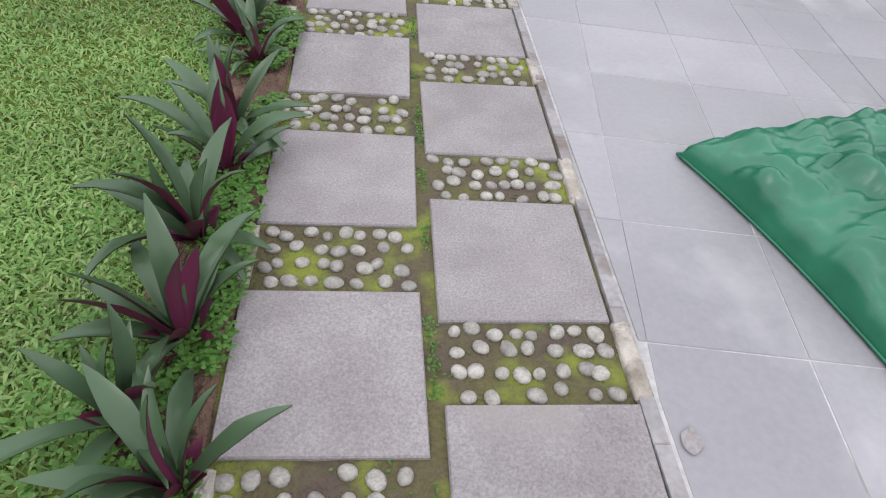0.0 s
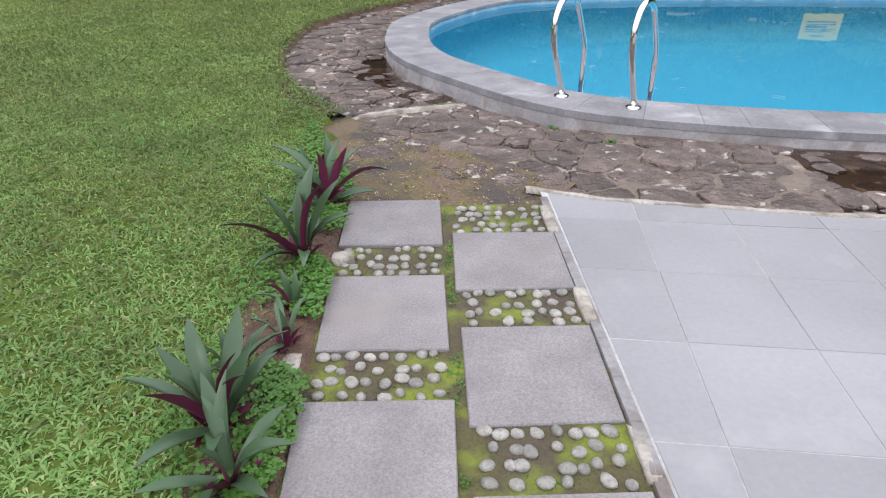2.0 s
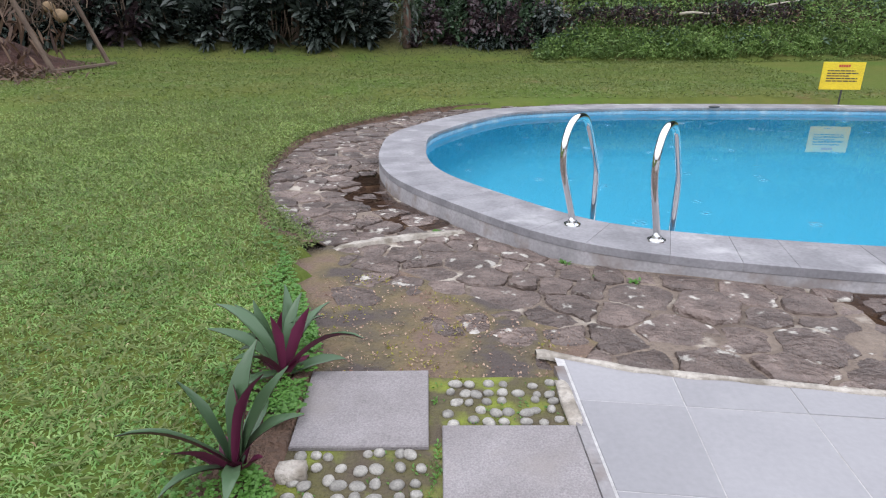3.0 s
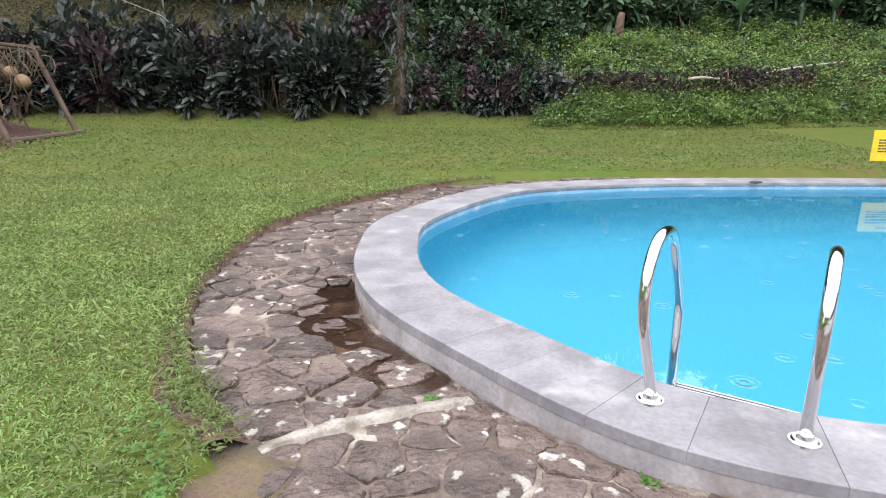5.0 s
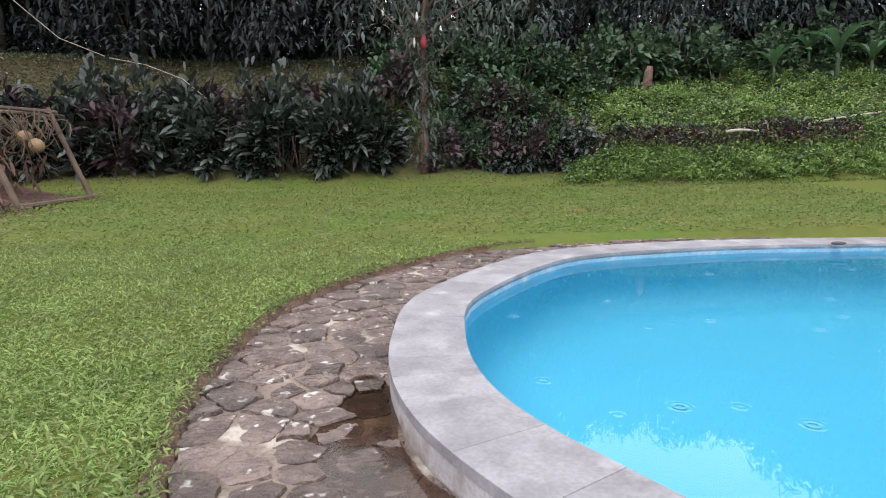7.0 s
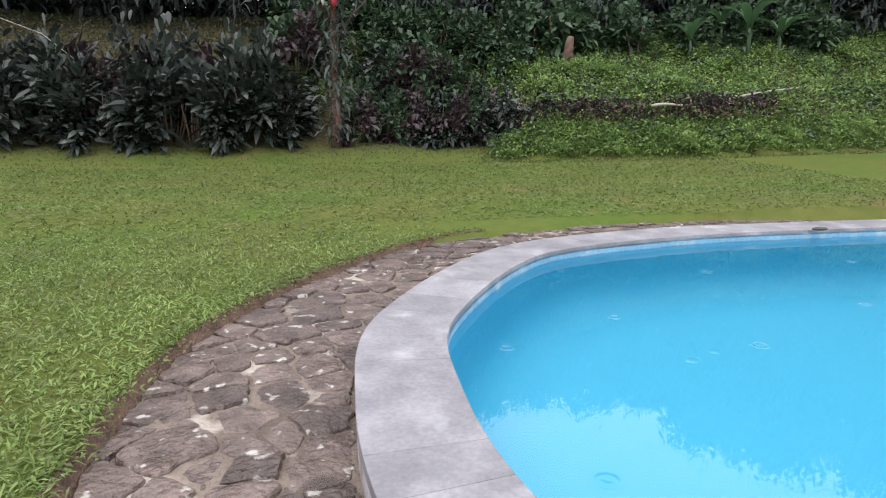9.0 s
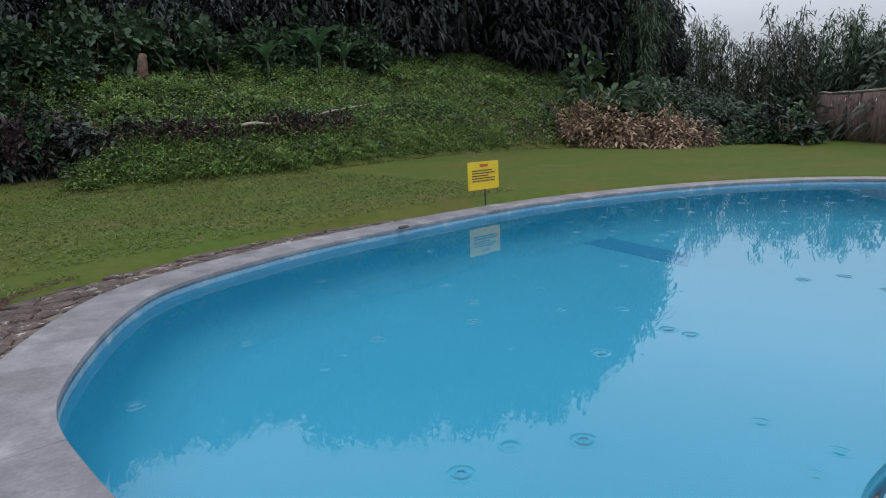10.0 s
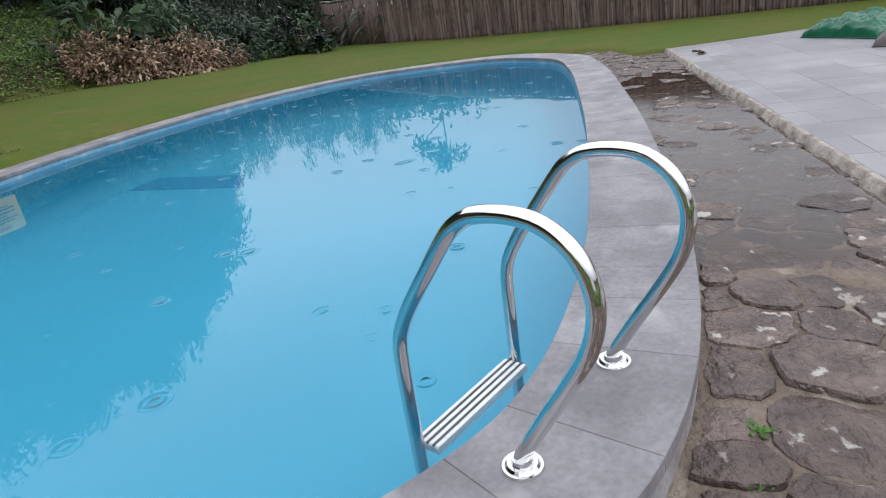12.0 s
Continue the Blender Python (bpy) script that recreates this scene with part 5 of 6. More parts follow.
def build_bank():
    rng = random.Random(17)
    # dark broad-leaved hedge
    hedge = [plant_master("hedge_shrub", bush_mesh("hedge_foliage", 30 + k, 600, (1.05, 0.95, 1.95), 0.55, 0.135, M_HEDGE if k < 3 else M_WINE, 0.55, 0.12, 0.72, outward=1.5, blade=lance), stems_mesh(40 + k, 9, (0.9, 0.9, 1.8), 0.03, M_BARK),
                          "tall dark hedge shrub with long glossy drooping leaves", "shrub", "hedge at the foot of the bank") for k in range(4)]
    spots = []
    for k in range(22):
        az = -47 + 41.0 * k / 21
        for d in (1.9, 3.0):
            x, y = polar(az + rng.uniform(-0.5, 0.5), min(toe(az), 17.0) + d + rng.uniform(-0.2, 0.2))
            spots.append((x, y, rng.uniform(0.82, 1.0)))
    scatter(hedge, spots, rng, 0.95, 1.05)
    # low dark shrubs at the foot, green and wine red
    low = [plant_master("low_shrub", bush_mesh("low_foliage", 50 + k, 620, (0.9, 0.85, 1.15), 0.24, 0.1, (M_SHRUB, M_HEDGE, M_WINE)[k % 3], 0.6, 0.2), stems_mesh(60 + k, 7, (0.7, 0.7, 1.0), 0.018, M_BARK),
                        "dense low shrub of small dark leaves on the bank", "shrub", "shrubs on the bank") for k in range(3)]
    spots = [(*polar(2.0 + 0.95 * k + rng.uniform(-0.4, 0.4), 17.1 + 0.5 * (k % 2) + rng.uniform(-0.2, 0.3)), rng.uniform(0.95, 1.2)) for k in range(15)]
    spots += [(*polar(rng.uniform(-5, 13), 18.8 + rng.uniform(-0.4, 1.6)), rng.uniform(1.05, 1.5)) for _ in range(9)]
    scatter(low, spots, rng, 0.8, 1.05)
    # greener bushes higher up the slope
    deep = [plant_master("green_bush", bush_mesh("deep_foliage", 76 + k, 480, (1.05, 1.0, 1.1), 0.28, 0.13, M_SHRUB, 0.6, 0.25), stems_mesh(86 + k, 6, (0.8, 0.8, 0.9), 0.02, M_BARK),
                         "deep green bush growing on the bank", "bush", "green bushes on the bank") for k in range(2)]
    spots = [(*polar(az, toe(az) + t), rng.uniform(0.7, 1.3)) for az, t in ((rng.uniform(-5, 40), rng.uniform(5.6, 8.6)) for _ in range(64))]
    spots += [(*polar(az, toe(az) + t), rng.uniform(0.5, 0.8)) for az, t in ((rng.uniform(-6, 17), rng.uniform(3.0, 6.0)) for _ in range(13))]
    scatter(deep, spots, rng)
    mid = [plant_master("green_bush", bush_mesh("bush_foliage", 70 + k, 480, (1.05, 1.0, 0.85), 0.22, 0.1, M_BRIGHT, 0.5, 0.3), stems_mesh(80 + k, 6, (0.8, 0.8, 0.7), 0.02, M_BARK),
                        "leafy light-green bush growing on the bank", "bush", "green bushes on the bank") for k in range(2)]
    spots = []
    for _ in range(70):
        az = rng.uniform(13, 52)
        spots.append((*polar(az, toe(az) + rng.uniform(2.6, 7.0)), rng.uniform(0.3, 0.62)))
    spots += [(*polar(az, toe(az) + rng.uniform(0.3, 0.7)), rng.uniform(0.3, 0.45)) for az in (rng.uniform(14.5, 44) for _ in range(26))]
    scatter(mid, spots, rng)
    # undergrowth over the whole slope
    gen = np.random.default_rng(31)

    def cover(name, n, az0, az1, t0, t1, length, width, rise, up, mat, label, category, keep=None):
        az = gen.uniform(az0, az1, n)
        t = gen.uniform(t0, t1, n)
        xy = np.array([polar(a, toe(a) + b) for a, b in zip(az, t)])
        patch = np.array([0.5 + 0.5 * noise.noise((a * 0.8, b * 0.8, 5)) for a, b in xy])
        if keep is not None:
            ok = gen.random(n) < keep(patch)
            az, t, xy, patch, n = az[ok], t[ok], xy[ok], patch[ok], int(ok.sum())
        base = np.stack([xy[:, 0], xy[:, 1], [ground(a, b) - 0.02 for a, b in xy]], 1)
        base[:, 2] += gen.uniform(0, rise, n) * (0.4 + patch)
        way = gen.normal(size=(n, 3)) * (0.7, 0.7, 0.3) + (0, -0.25, up)
        v, f = leaves(gen, base, way, gen.uniform(*length, n), gen.uniform(*width, n), 0.7)
        tagged(new(category.replace(" ", "_"), quick(name, v, f, mat)), label, category, kind="stuff")

    cover("undergrowth", 60000, 13, 64, 0.1, 9.0, (0.08, 0.22), (0.03, 0.085), 0.25, 0.8, M_BRIGHT, "low green creepers and weeds covering the bank", "undergrowth")
    cover("undergrowth_shade", 19000, 13, 60, 0.3, 9.0, (0.12, 0.3), (0.05, 0.12), 0.3, 0.6, M_SHRUB, "dark green creepers on the bank", "undergrowth", lambda p: np.clip(2.4 * (p - 0.36), 0, 1))
    cover("slope_weeds", 8000, -4, 14, 3.6, 8.0, (0.08, 0.22), (0.03, 0.08), 0.2, 0.8, M_BRIGHT, "light green weeds on the slope behind the shrubs", "undergrowth")
    cover("bank_weeds", 11000, 14, 50, 0.05, 1.1, (0.15, 0.42), (0.018, 0.04), 0.1, 1.3, M_BRIGHT, "long-bladed weeds on the face of the bank", "weeds")
    cover("slope_grass", 40000, -47, 14, 2.6, 10.5, (0.1, 0.26), (0.025, 0.06), 0.1, 0.7, M_DULL_SHADE, "dull green grass on the slope, shade put into its green", "slope grass")
    cover("slope_leaves", 7000, -47, 14, 4.5, 10.5, (0.1, 0.2), (0.05, 0.09), 0.05, 0.2, M_DEAD, "fallen brown leaves on the shaded slope", "leaf litter", lambda p: np.clip(2.2 * (p - 0.42), 0, 1))
    cover("dry_stalks", 5200, 15, 36, 0.9, 1.75, (0.18, 0.5), (0.02, 0.06), 0.2, 1.2, M_WINE, "dark wine-red stalks along the edge of the bank", "stalks", lambda p: np.clip(2.5 * (p - 0.28), 0, 1))
    cover("brown_stalks", 2400, 16, 36, 0.85, 1.6, (0.15, 0.45), (0.015, 0.05), 0.15, 1.0, M_DEAD, "withered brown stalks along the edge of the bank", "stalks", lambda p: np.clip(2.5 * (p - 0.35), 0, 1))
    cover("foot_grass", 26000, -47, 14.5, -0.5, 2.4, (0.04, 0.14), (0.01, 0.024), 0.0, 0.9, M_DULL_SHADE, "grass at the foot of the hedge, shade put into its green", "grass", lambda p: 0.35 + 0.6 * p)
    cover("long_grass", 9000, 12, 60, -0.45, 0.3, (0.06, 0.24), (0.012, 0.03), 0.0, 0.9, M_GRASS_DRY, "longer grass at the foot of the bank", "grass")
    # dry pinkish-brown bush by the fence
    dry = [plant_master("dry_bush", bush_mesh("dry_foliage", 90 + k, 1250, (1.75, 1.35, 1.75), 0.34, 0.1, M_WITHER, 0.7, 0.1), stems_mesh(95 + k, 8, (0.9, 0.9, 1.1), 0.02, M_WOOD),
                        "bush of withered pinkish-brown strap leaves", "bush", "withered bushes") for k in range(2)]
    scatter(dry, [(*polar(a, 24.9 + o), s) for a, o, s in ((56.3, 0, 0.78), (58.3, -0.3, 0.92), (60.4, 0.3, 0.9), (63.4, 0.0, 0.85), (65.2, 0.2, 0.7))], rng, 0.95, 1.05)
    # tall leafy shrubs round and behind the fence's end
    tall = [plant_master("tall_shrub", bush_mesh("tall_foliage", 100 + k, 1700, (1.5, 1.4, 2.4), 0.6, 0.11, M_BLUEGREEN if k else M_SHRUB, 1.1, 0.25, 0.7, blade=lance), stems_mesh(110 + k, 10, (1.1, 1.1, 2.4), 0.03, M_BARK),
                         "tall shrub with drooping dusty-green strap leaves", "shrub", "tall shrubs behind the fence") for k in range(3)]
    spots = [(*polar(a, d + (1.4 if 75 < a < 90 else 0)), s) for a, d, s in ((65.5, 27.5, 0.7), (67.3, 28.5, 0.75), (68.2, 29, 0.75), (76.0, 36, 1.3), (77.6, 33.5, 1.3), (79.2, 31.5, 1.3), (80.8, 29.5, 1.25), (82.4, 28, 1.25),
                                              (84.0, 26.8, 1.2), (85.6, 26, 1.15), (87.2, 25.3, 1.05), (88.8, 24.6, 0.9), (74, 37, 1.2), (71, 37, 1.15), (62.5, 28.5, 0.9), (64.5, 30.5, 1.05), (66.5, 31.5, 1.0), (68.3, 32, 1.1), (70, 33, 1.1), (71.8, 33.5, 1.05), (78.4, 32, 1.45), (80, 30, 1.4), (81.6, 28.6, 1.4), (83.2, 27.3, 1.4), (84.8, 26.3, 1.35), (86.4, 25.6, 1.2), (102.0, 19.6, 0.95), (104.2, 19, 1.0))]
    scatter(tall, spots, rng, 0.95, 1.08)
    # broad-leaved bushes round the dry one and at the fence's end
    broad = [plant_master("broad_bush", bush_mesh("broad_foliage", 120 + k, 460, (1.2, 1.15, 1.7), 0.48, 0.17, (M_SHRUB, M_HEDGE)[k], 0.7, 0.2, 0.7, blade=lance), stems_mesh(124 + k, 7, (0.8, 0.8, 1.5), 0.025, M_BARK),
                          "dark bush with broad glossy leaves by the fence", "bush", "broad-leaved bushes by the fence") for k in range(2)]
    scatter(broad, [(*polar(a, d), s) for a, d, s in ((72.8, 26.6, 0.9), (57.4, 26.4, 1.5), (73.5, 27.1, 0.8), (71.7, 27.4, 0.9))], rng, 0.95, 1.05)
    for a, d, s in ((68.2, 26.6, 0.85), (69.6, 26.2, 0.7), (64.2, 26.6, 0.9), (61.4, 27.2, 1.1), (70.6, 25.9, 0.45), (66.0, 28.4, 1.2), (69.0, 28.6, 1.2)):
        x, y = polar(a, d)
        copy_thing(rng.choice(mid + deep), pose(x, y, ground(x, y) - 0.05, 0, 0, rng.uniform(0, 360)) @ Matrix.Diagonal((s, s, s, 1)))
    # banana plants
    for az, d, s in ((29.5, 21.6, 0.85), (33.8, 22.6, 1.2), (36.0, 23.2, 0.95), (24.0, 22.4, 0.75), (31.8, 23.2, 0.9)):
        x, y = polar(az, d)
        plant = thing("banana_plant", (x, y, ground(x, y)), "young banana plant with broad arching light-green leaves", "banana plant", "banana plants on the bank")
        bm = bmesh.new()
        tube(bm, [(0, 0, -0.1), (0.02, 0, 0.5 * s), (0, 0.03, 0.9 * s)], [0.07 * s, 0.06 * s, 0.035 * s], 8)
        part("stalk", bm, M_SHRUB, plant, flat=False)
        for k in range(6):
            bm = lily_leaf(1.15 * s, 0.34 * s, 1.3, 1.15 - 0.1 * (k % 3))
            bmesh.ops.transform(bm, matrix=pose(0, 0, 0.75 * s, 0, 0, k * 137 + az * 9), verts=bm.verts)
            part("leaf", bm, M_BANANA, plant, flat=False)
    # reddish stump and fallen bamboo
    x, y = 6.75, 24.9
    stump = thing("tree_stump", (x, y, ground(x, y) - 0.1), "reddish-brown broken tree stump on the slope", "stump")
    bm = bmesh.new()
    tube(bm, [(0, 0, -0.2), (0.02, 0, 0.4), (0.06, 0.02, 0.8), (0.1, 0.02, 0.98)], [0.2, 0.15, 0.13, 0.09], 10)
    part("trunk", bm, M_PINKBARK, stump, flat=False)
    for pts, r in (([(7.7, 21.3, 1.5), (8.9, 21.5, 1.56)], 0.04), ([(9.9, 21.6, 1.66), (13.9, 22.9, 2.22)], 0.032)):
        bm = bmesh.new()
        a, b = Vector(pts[0]), Vector(pts[1])
        tube(bm, [a.lerp(b, t / 6) + Vector((0, 0, 0.03 * math.sin(t))) for t in range(7)], [r * (1.08 if t % 2 else 1.0) * (1 - 0.05 * t) for t in range(7)], 8)
        tagged(part("bamboo_pole", bm, M_RAIL, None, flat=False), "pale bamboo pole lying along the bank", "bamboo pole", "fallen bamboo poles")
    # slack pale cord over the slope
    bm = bmesh.new()
    tube(bm, [(-13.4, 24.5, 6.6), (-12.0, 24.3, 5.4), (-10.9, 24.1, 4.5), (-9.4, 23.9, 3.9), (-8.2, 23.6, 3.65), (-7.0, 23.2, 3.2), (-6.2, 22.8, 2.6)], 0.009, 6)
    tagged(part("cord", bm, M_RAIL, None, flat=False), "slack pale cord hanging over the slope", "cord")


build_bank()


# ---- woods ----
def tree_mesh(seed, height, spread, n, leaf, width, mat):
    rng = np.random.default_rng(seed)
    clumps = n // 60
    z = rng.uniform(0.1, 1.0, clumps)
    r = spread * np.sqrt(rng.uniform(0.1, 1, clumps)) * np.interp(z, (0, 0.3, 0.7, 1.0), (0.75, 1.0, 0.9, 0.3))
    a = rng.uniform(0, 6.283, clumps)
    c = np.stack([np.cos(a) * r, np.sin(a) * r, z * height], 1)
    pick = rng.integers(0, clumps, n)
    base = c[pick] + rng.normal(size=(n, 3)) * (0.45, 0.45, 0.5)
    way = rng.normal(size=(n, 3)) + np.stack([np.cos(a), np.sin(a), 0 * a - 0.2], 1)[pick] * 0.8
    v, f = leaves(rng, base, way, rng.uniform(0.6, 1.3, n) * leaf, rng.uniform(0.7, 1.3, n) * width, 0.9)
    return quick("crown", v, f, mat)


def trunk_mesh(seed, height, spread, radius, mat, limbs=7):
    rng = random.Random(seed)
    bm = bmesh.new()
    bend = [Vector((rng.uniform(-0.2, 0.2) * k, rng.uniform(-0.2, 0.2) * k, height * 0.92 * k / 5)) for k in range(6)]
    bend[0].z = -0.4
    tube(bm, bend, [radius * (1 - 0.16 * k) for k in range(6)], 9)
    for k in range(limbs):
        t = rng.uniform(0.25, 0.9)
        p = bend[int(t * 5)].lerp(bend[min(5, int(t * 5) + 1)], t * 5 % 1)
        a = rng.uniform(0, 6.28)
        q = p + Vector((math.cos(a) * spread * 0.7, math.sin(a) * spread * 0.7, height * 0.12))
        tube(bm, [p, p.lerp(q, 0.5) + Vector((0, 0, 0.2)), q], [radius * 0.4, radius * 0.25, radius * 0.08], 6)
    mesh = bpy.data.meshes.new("trunk")
    bm.to_mesh(mesh)
    bm.free()
    mesh.materials.append(mat)
    smooth(mesh)
    return mesh


def tree_thing(name, crown, trunk, label, group):
    ob = thing(name, (0, 0, -50), label, "tree", group)
    for nm, mesh in (("crown", crown), ("trunk", trunk)):
        p = new(nm, mesh)
        p.parent = ob
    return ob


def build_woods():
    rng = random.Random(77)
    big = [tree_thing("forest_tree", tree_mesh(200 + k, 10.0, 2.7, 3900, 0.46, 0.16, M_WOODS if k < 2 else M_WOODS_HAZED), trunk_mesh(210 + k, 10, 2.6, 0.2, M_DARKBARK), "tall dark forest tree, dense hanging foliage", "woods above the bank") for k in range(4)]
    spots = []
    for row, (extra, step, grow) in enumerate(((8.6, 5.2, 1.0), (12.0, 5.6, 1.1), (16.0, 6.5, 1.2))):
        az = -52.0 + row * 1.7
        while az < 65:
            d = toe(min(az, 60)) + extra + rng.uniform(-0.8, 0.8) + 3.0 * bump01(-az, 24, 34)
            top = float(np.interp(az, (-60, 4, 13, 20, 28, 36, 46, 54, 59, 62, 64.5), (28, 27.5, 26, 24.5, 24.8, 26.3, 26.3, 25, 23, 17, 9)))
            x, y = polar(az, d)
            h = math.tan(math.radians(top)) * d - 1.2 - ground(x, y)
            spots.append((x, y, max(0.3, h / 10.3)))
            az += step * (1 if az < 50 else 0.7) * 17 / d * 1.55
    # trees on these bearings get the leaf with haze in its colour
    hazed_side = [p for p in spots if 3 < math.degrees(math.atan2(p[0], p[1] - 6)) < 44]
    scatter(big[2:], hazed_side, rng, 0.92, 1.06)
    scatter(big[:2], [p for p in spots if p not in hazed_side], rng, 0.92, 1.06)
    # dark shrubs added to close sky gaps, standing in for shade under the trees
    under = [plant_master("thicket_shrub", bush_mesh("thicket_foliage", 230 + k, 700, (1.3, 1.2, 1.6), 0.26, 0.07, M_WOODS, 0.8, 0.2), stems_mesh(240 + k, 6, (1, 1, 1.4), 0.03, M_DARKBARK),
                          "dark shrub added for the deep shade under the trees", "shrub", "thicket under the trees") for k in range(2)]
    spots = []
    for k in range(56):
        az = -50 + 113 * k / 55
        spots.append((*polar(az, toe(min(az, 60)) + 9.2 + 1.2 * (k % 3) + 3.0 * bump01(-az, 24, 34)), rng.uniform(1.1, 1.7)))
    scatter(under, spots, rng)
    # slim tree with hanging buds at the foot of the bank
    x, y = -0.15, 22.4
    t = thing("slim_tree", (x, y, ground(x, y)), "slim mossy tree with sparse leaves and one red flower", "tree")
    bm = bmesh.new()
    stem = [(0.0, 0, -0.2), (0.03, 0, 0.8), (-0.03, 0, 1.7), (0.05, 0, 2.6), (0.0, 0, 3.6), (0.12, 0, 5.0)]
    tube(bm, stem, [0.14, 0.115, 0.1, 0.1, 0.075, 0.04], 9)
    for (x0, z0), (x1, y1, z1) in (((0.04, 2.5), (0.9, 0.1, 3.6)), ((0.0, 3.0), (-1.2, -0.2, 4.4)), ((0.02, 3.6), (1.5, 0.2, 4.6)), ((0.0, 3.3), (-0.6, 0.3, 4.9)), ((0.05, 4.1), (0.9, -0.3, 5.4))):
        tube(bm, [(x0, 0, z0), ((x0 + x1) / 2, y1 / 2, (z0 + z1) / 2 + 0.12), (x1, y1, z1)], [0.05, 0.035, 0.015], 6)
    part("trunk", bm, M_PINKBARK, t, flat=False)
    gen = np.random.default_rng(12)
    n = 2000
    base = np.stack([gen.normal(0.4, 1.3, n), gen.normal(0, 0.8, n), gen.uniform(3.5, 6.6, n)], 1)
    low = np.arange(n) % 5 == 0
    base[low] = np.stack([gen.normal(0.05, 0.22, low.sum()), gen.normal(-0.1, 0.2, low.sum()), gen.uniform(0.2, 4.0, low.sum())], 1)
    v, f = leaves(gen, base, ball_ways(gen, n, -0.1), gen.uniform(0.15, 0.3, n), gen.uniform(0.06, 0.1, n), 0.9)
    c = new("crown", quick("slim_crown", v, f, M_SLIM))
    c.parent = t
    bm = bmesh.new()
    tube(bm, [(0.05, -0.4, 3.25), (0.05, -0.4, 3.42), (0.05, -0.4, 3.62)], [0.05, 0.09, 0.03], 8)
    part("flower", bm, M_FLOWER, t, "red hanging flower", flat=False)
    for bx, bz in ((-0.2, 3.3), (-0.12, 3.95), (0.5, 3.6), (-1.0, 4.1), (0.9, 4.4)):
        bm = bmesh.new()
        tube(bm, [(bx, -0.4, bz), (bx, -0.4, bz + 0.1), (bx, -0.4, bz + 0.24)], [0.015, 0.04, 0.015], 8)
        part("bud", bm, M_BULB, t, "pale hanging bud", flat=False)
    # small tree standing out above the fence
    x, y = polar(84.0, 27)
    t = thing("small_tree", (x, y, ground(x, y)), "slender young tree with a flat tuft of broad leaves", "tree")
    bm = bmesh.new()
    tube(bm, [(0, 0, -0.2), (0.1, 0, 2.4), (0.05, 0, 4.6)], [0.06, 0.045, 0.03], 8)
    tube(bm, [(0.08, 0, 3.4), (0.3, 0.6, 4.0), (0.1, 1.1, 4.5)], [0.03, 0.025, 0.015], 6)
    part("trunk", bm, M_WOOD, t, flat=False)
    n = 480
    tuft = np.array([(-0.5, 0.1, 4.75), (0.1, 0.7, 4.85), (0.0, -0.5, 5.0), (0.3, 0.1, 5.25), (-0.1, 0.3, 5.35), (0.1, 1.1, 4.6)])[gen.integers(0, 6, n)]
    base = tuft + gen.normal(0, 0.2, (n, 3))
    v, f = leaves(gen, base, ball_ways(gen, n, 0), gen.uniform(0.18, 0.32, n), gen.uniform(0.09, 0.16, n), 0.7)
    c = new("crown", quick("small_crown", v, f, M_SHRUB))
    c.parent = t
    # bamboo stand at the end of the woods
    cane = [thing("bamboo_clump", (0, 0, -50), "thin leafy bamboo canes standing close together", "bamboo", "bamboo stand") for _ in range(2)]
    for k, ob in enumerate(cane):
        g = np.random.default_rng(300 + k)
        vs, fs, off = [], [], 0
        for j in range(9):
            a, r = g.uniform(0, 6.28), g.uniform(0, 0.9)
            root = Vector((math.cos(a) * r, math.sin(a) * r, -0.2))
            h = g.uniform(3.2, 5.6)
            lean = Vector((g.normal() * 0.35, g.normal() * 0.35, 0))
            bm = bmesh.new()
            pts = [root + Vector((0, 0, h * q / 5)) + lean * (q / 5) ** 2 for q in range(6)]
            tube(bm, pts, [0.028 - 0.004 * q for q in range(6)], 5)
            part("cane", bm, M_BARK, ob, flat=False)
            m = 210
            q = g.uniform(0.2, 1, m)
            base = np.stack([root.x + lean.x * q * q + g.normal(0, 0.14, m), root.y + lean.y * q * q + g.normal(0, 0.14, m), h * q - 0.2], 1)
            v, f = leaves(g, base, ball_ways(g, m, -0.1), g.uniform(0.2, 0.45, m), g.uniform(0.035, 0.065, m), 1.0)
            vs.append(v)
            fs.append(f + off)
            off += len(v)
        c = new("foliage", quick("cane_foliage", np.concatenate(vs), np.concatenate(fs), M_SHRUB if k else M_BLUEGREEN))
        c.parent = ob
    spots = [(*polar(61.5 + 1.15 * k, 33 + rng.uniform(-1.5, 2.5)), rng.uniform(0.8, 1.08)) for k in range(15)]
    scatter(cane, spots, rng, 0.95, 1.08)


build_woods()


# ---- fence ----
FENCE = [(33.0, 15.6), (27.0, 11.4), (21.5, 7.4), (17.6, 3.6), (15.2, 0.6), (13.0, -2.6), (10.5, -6.5), (7.0, -12.0)]


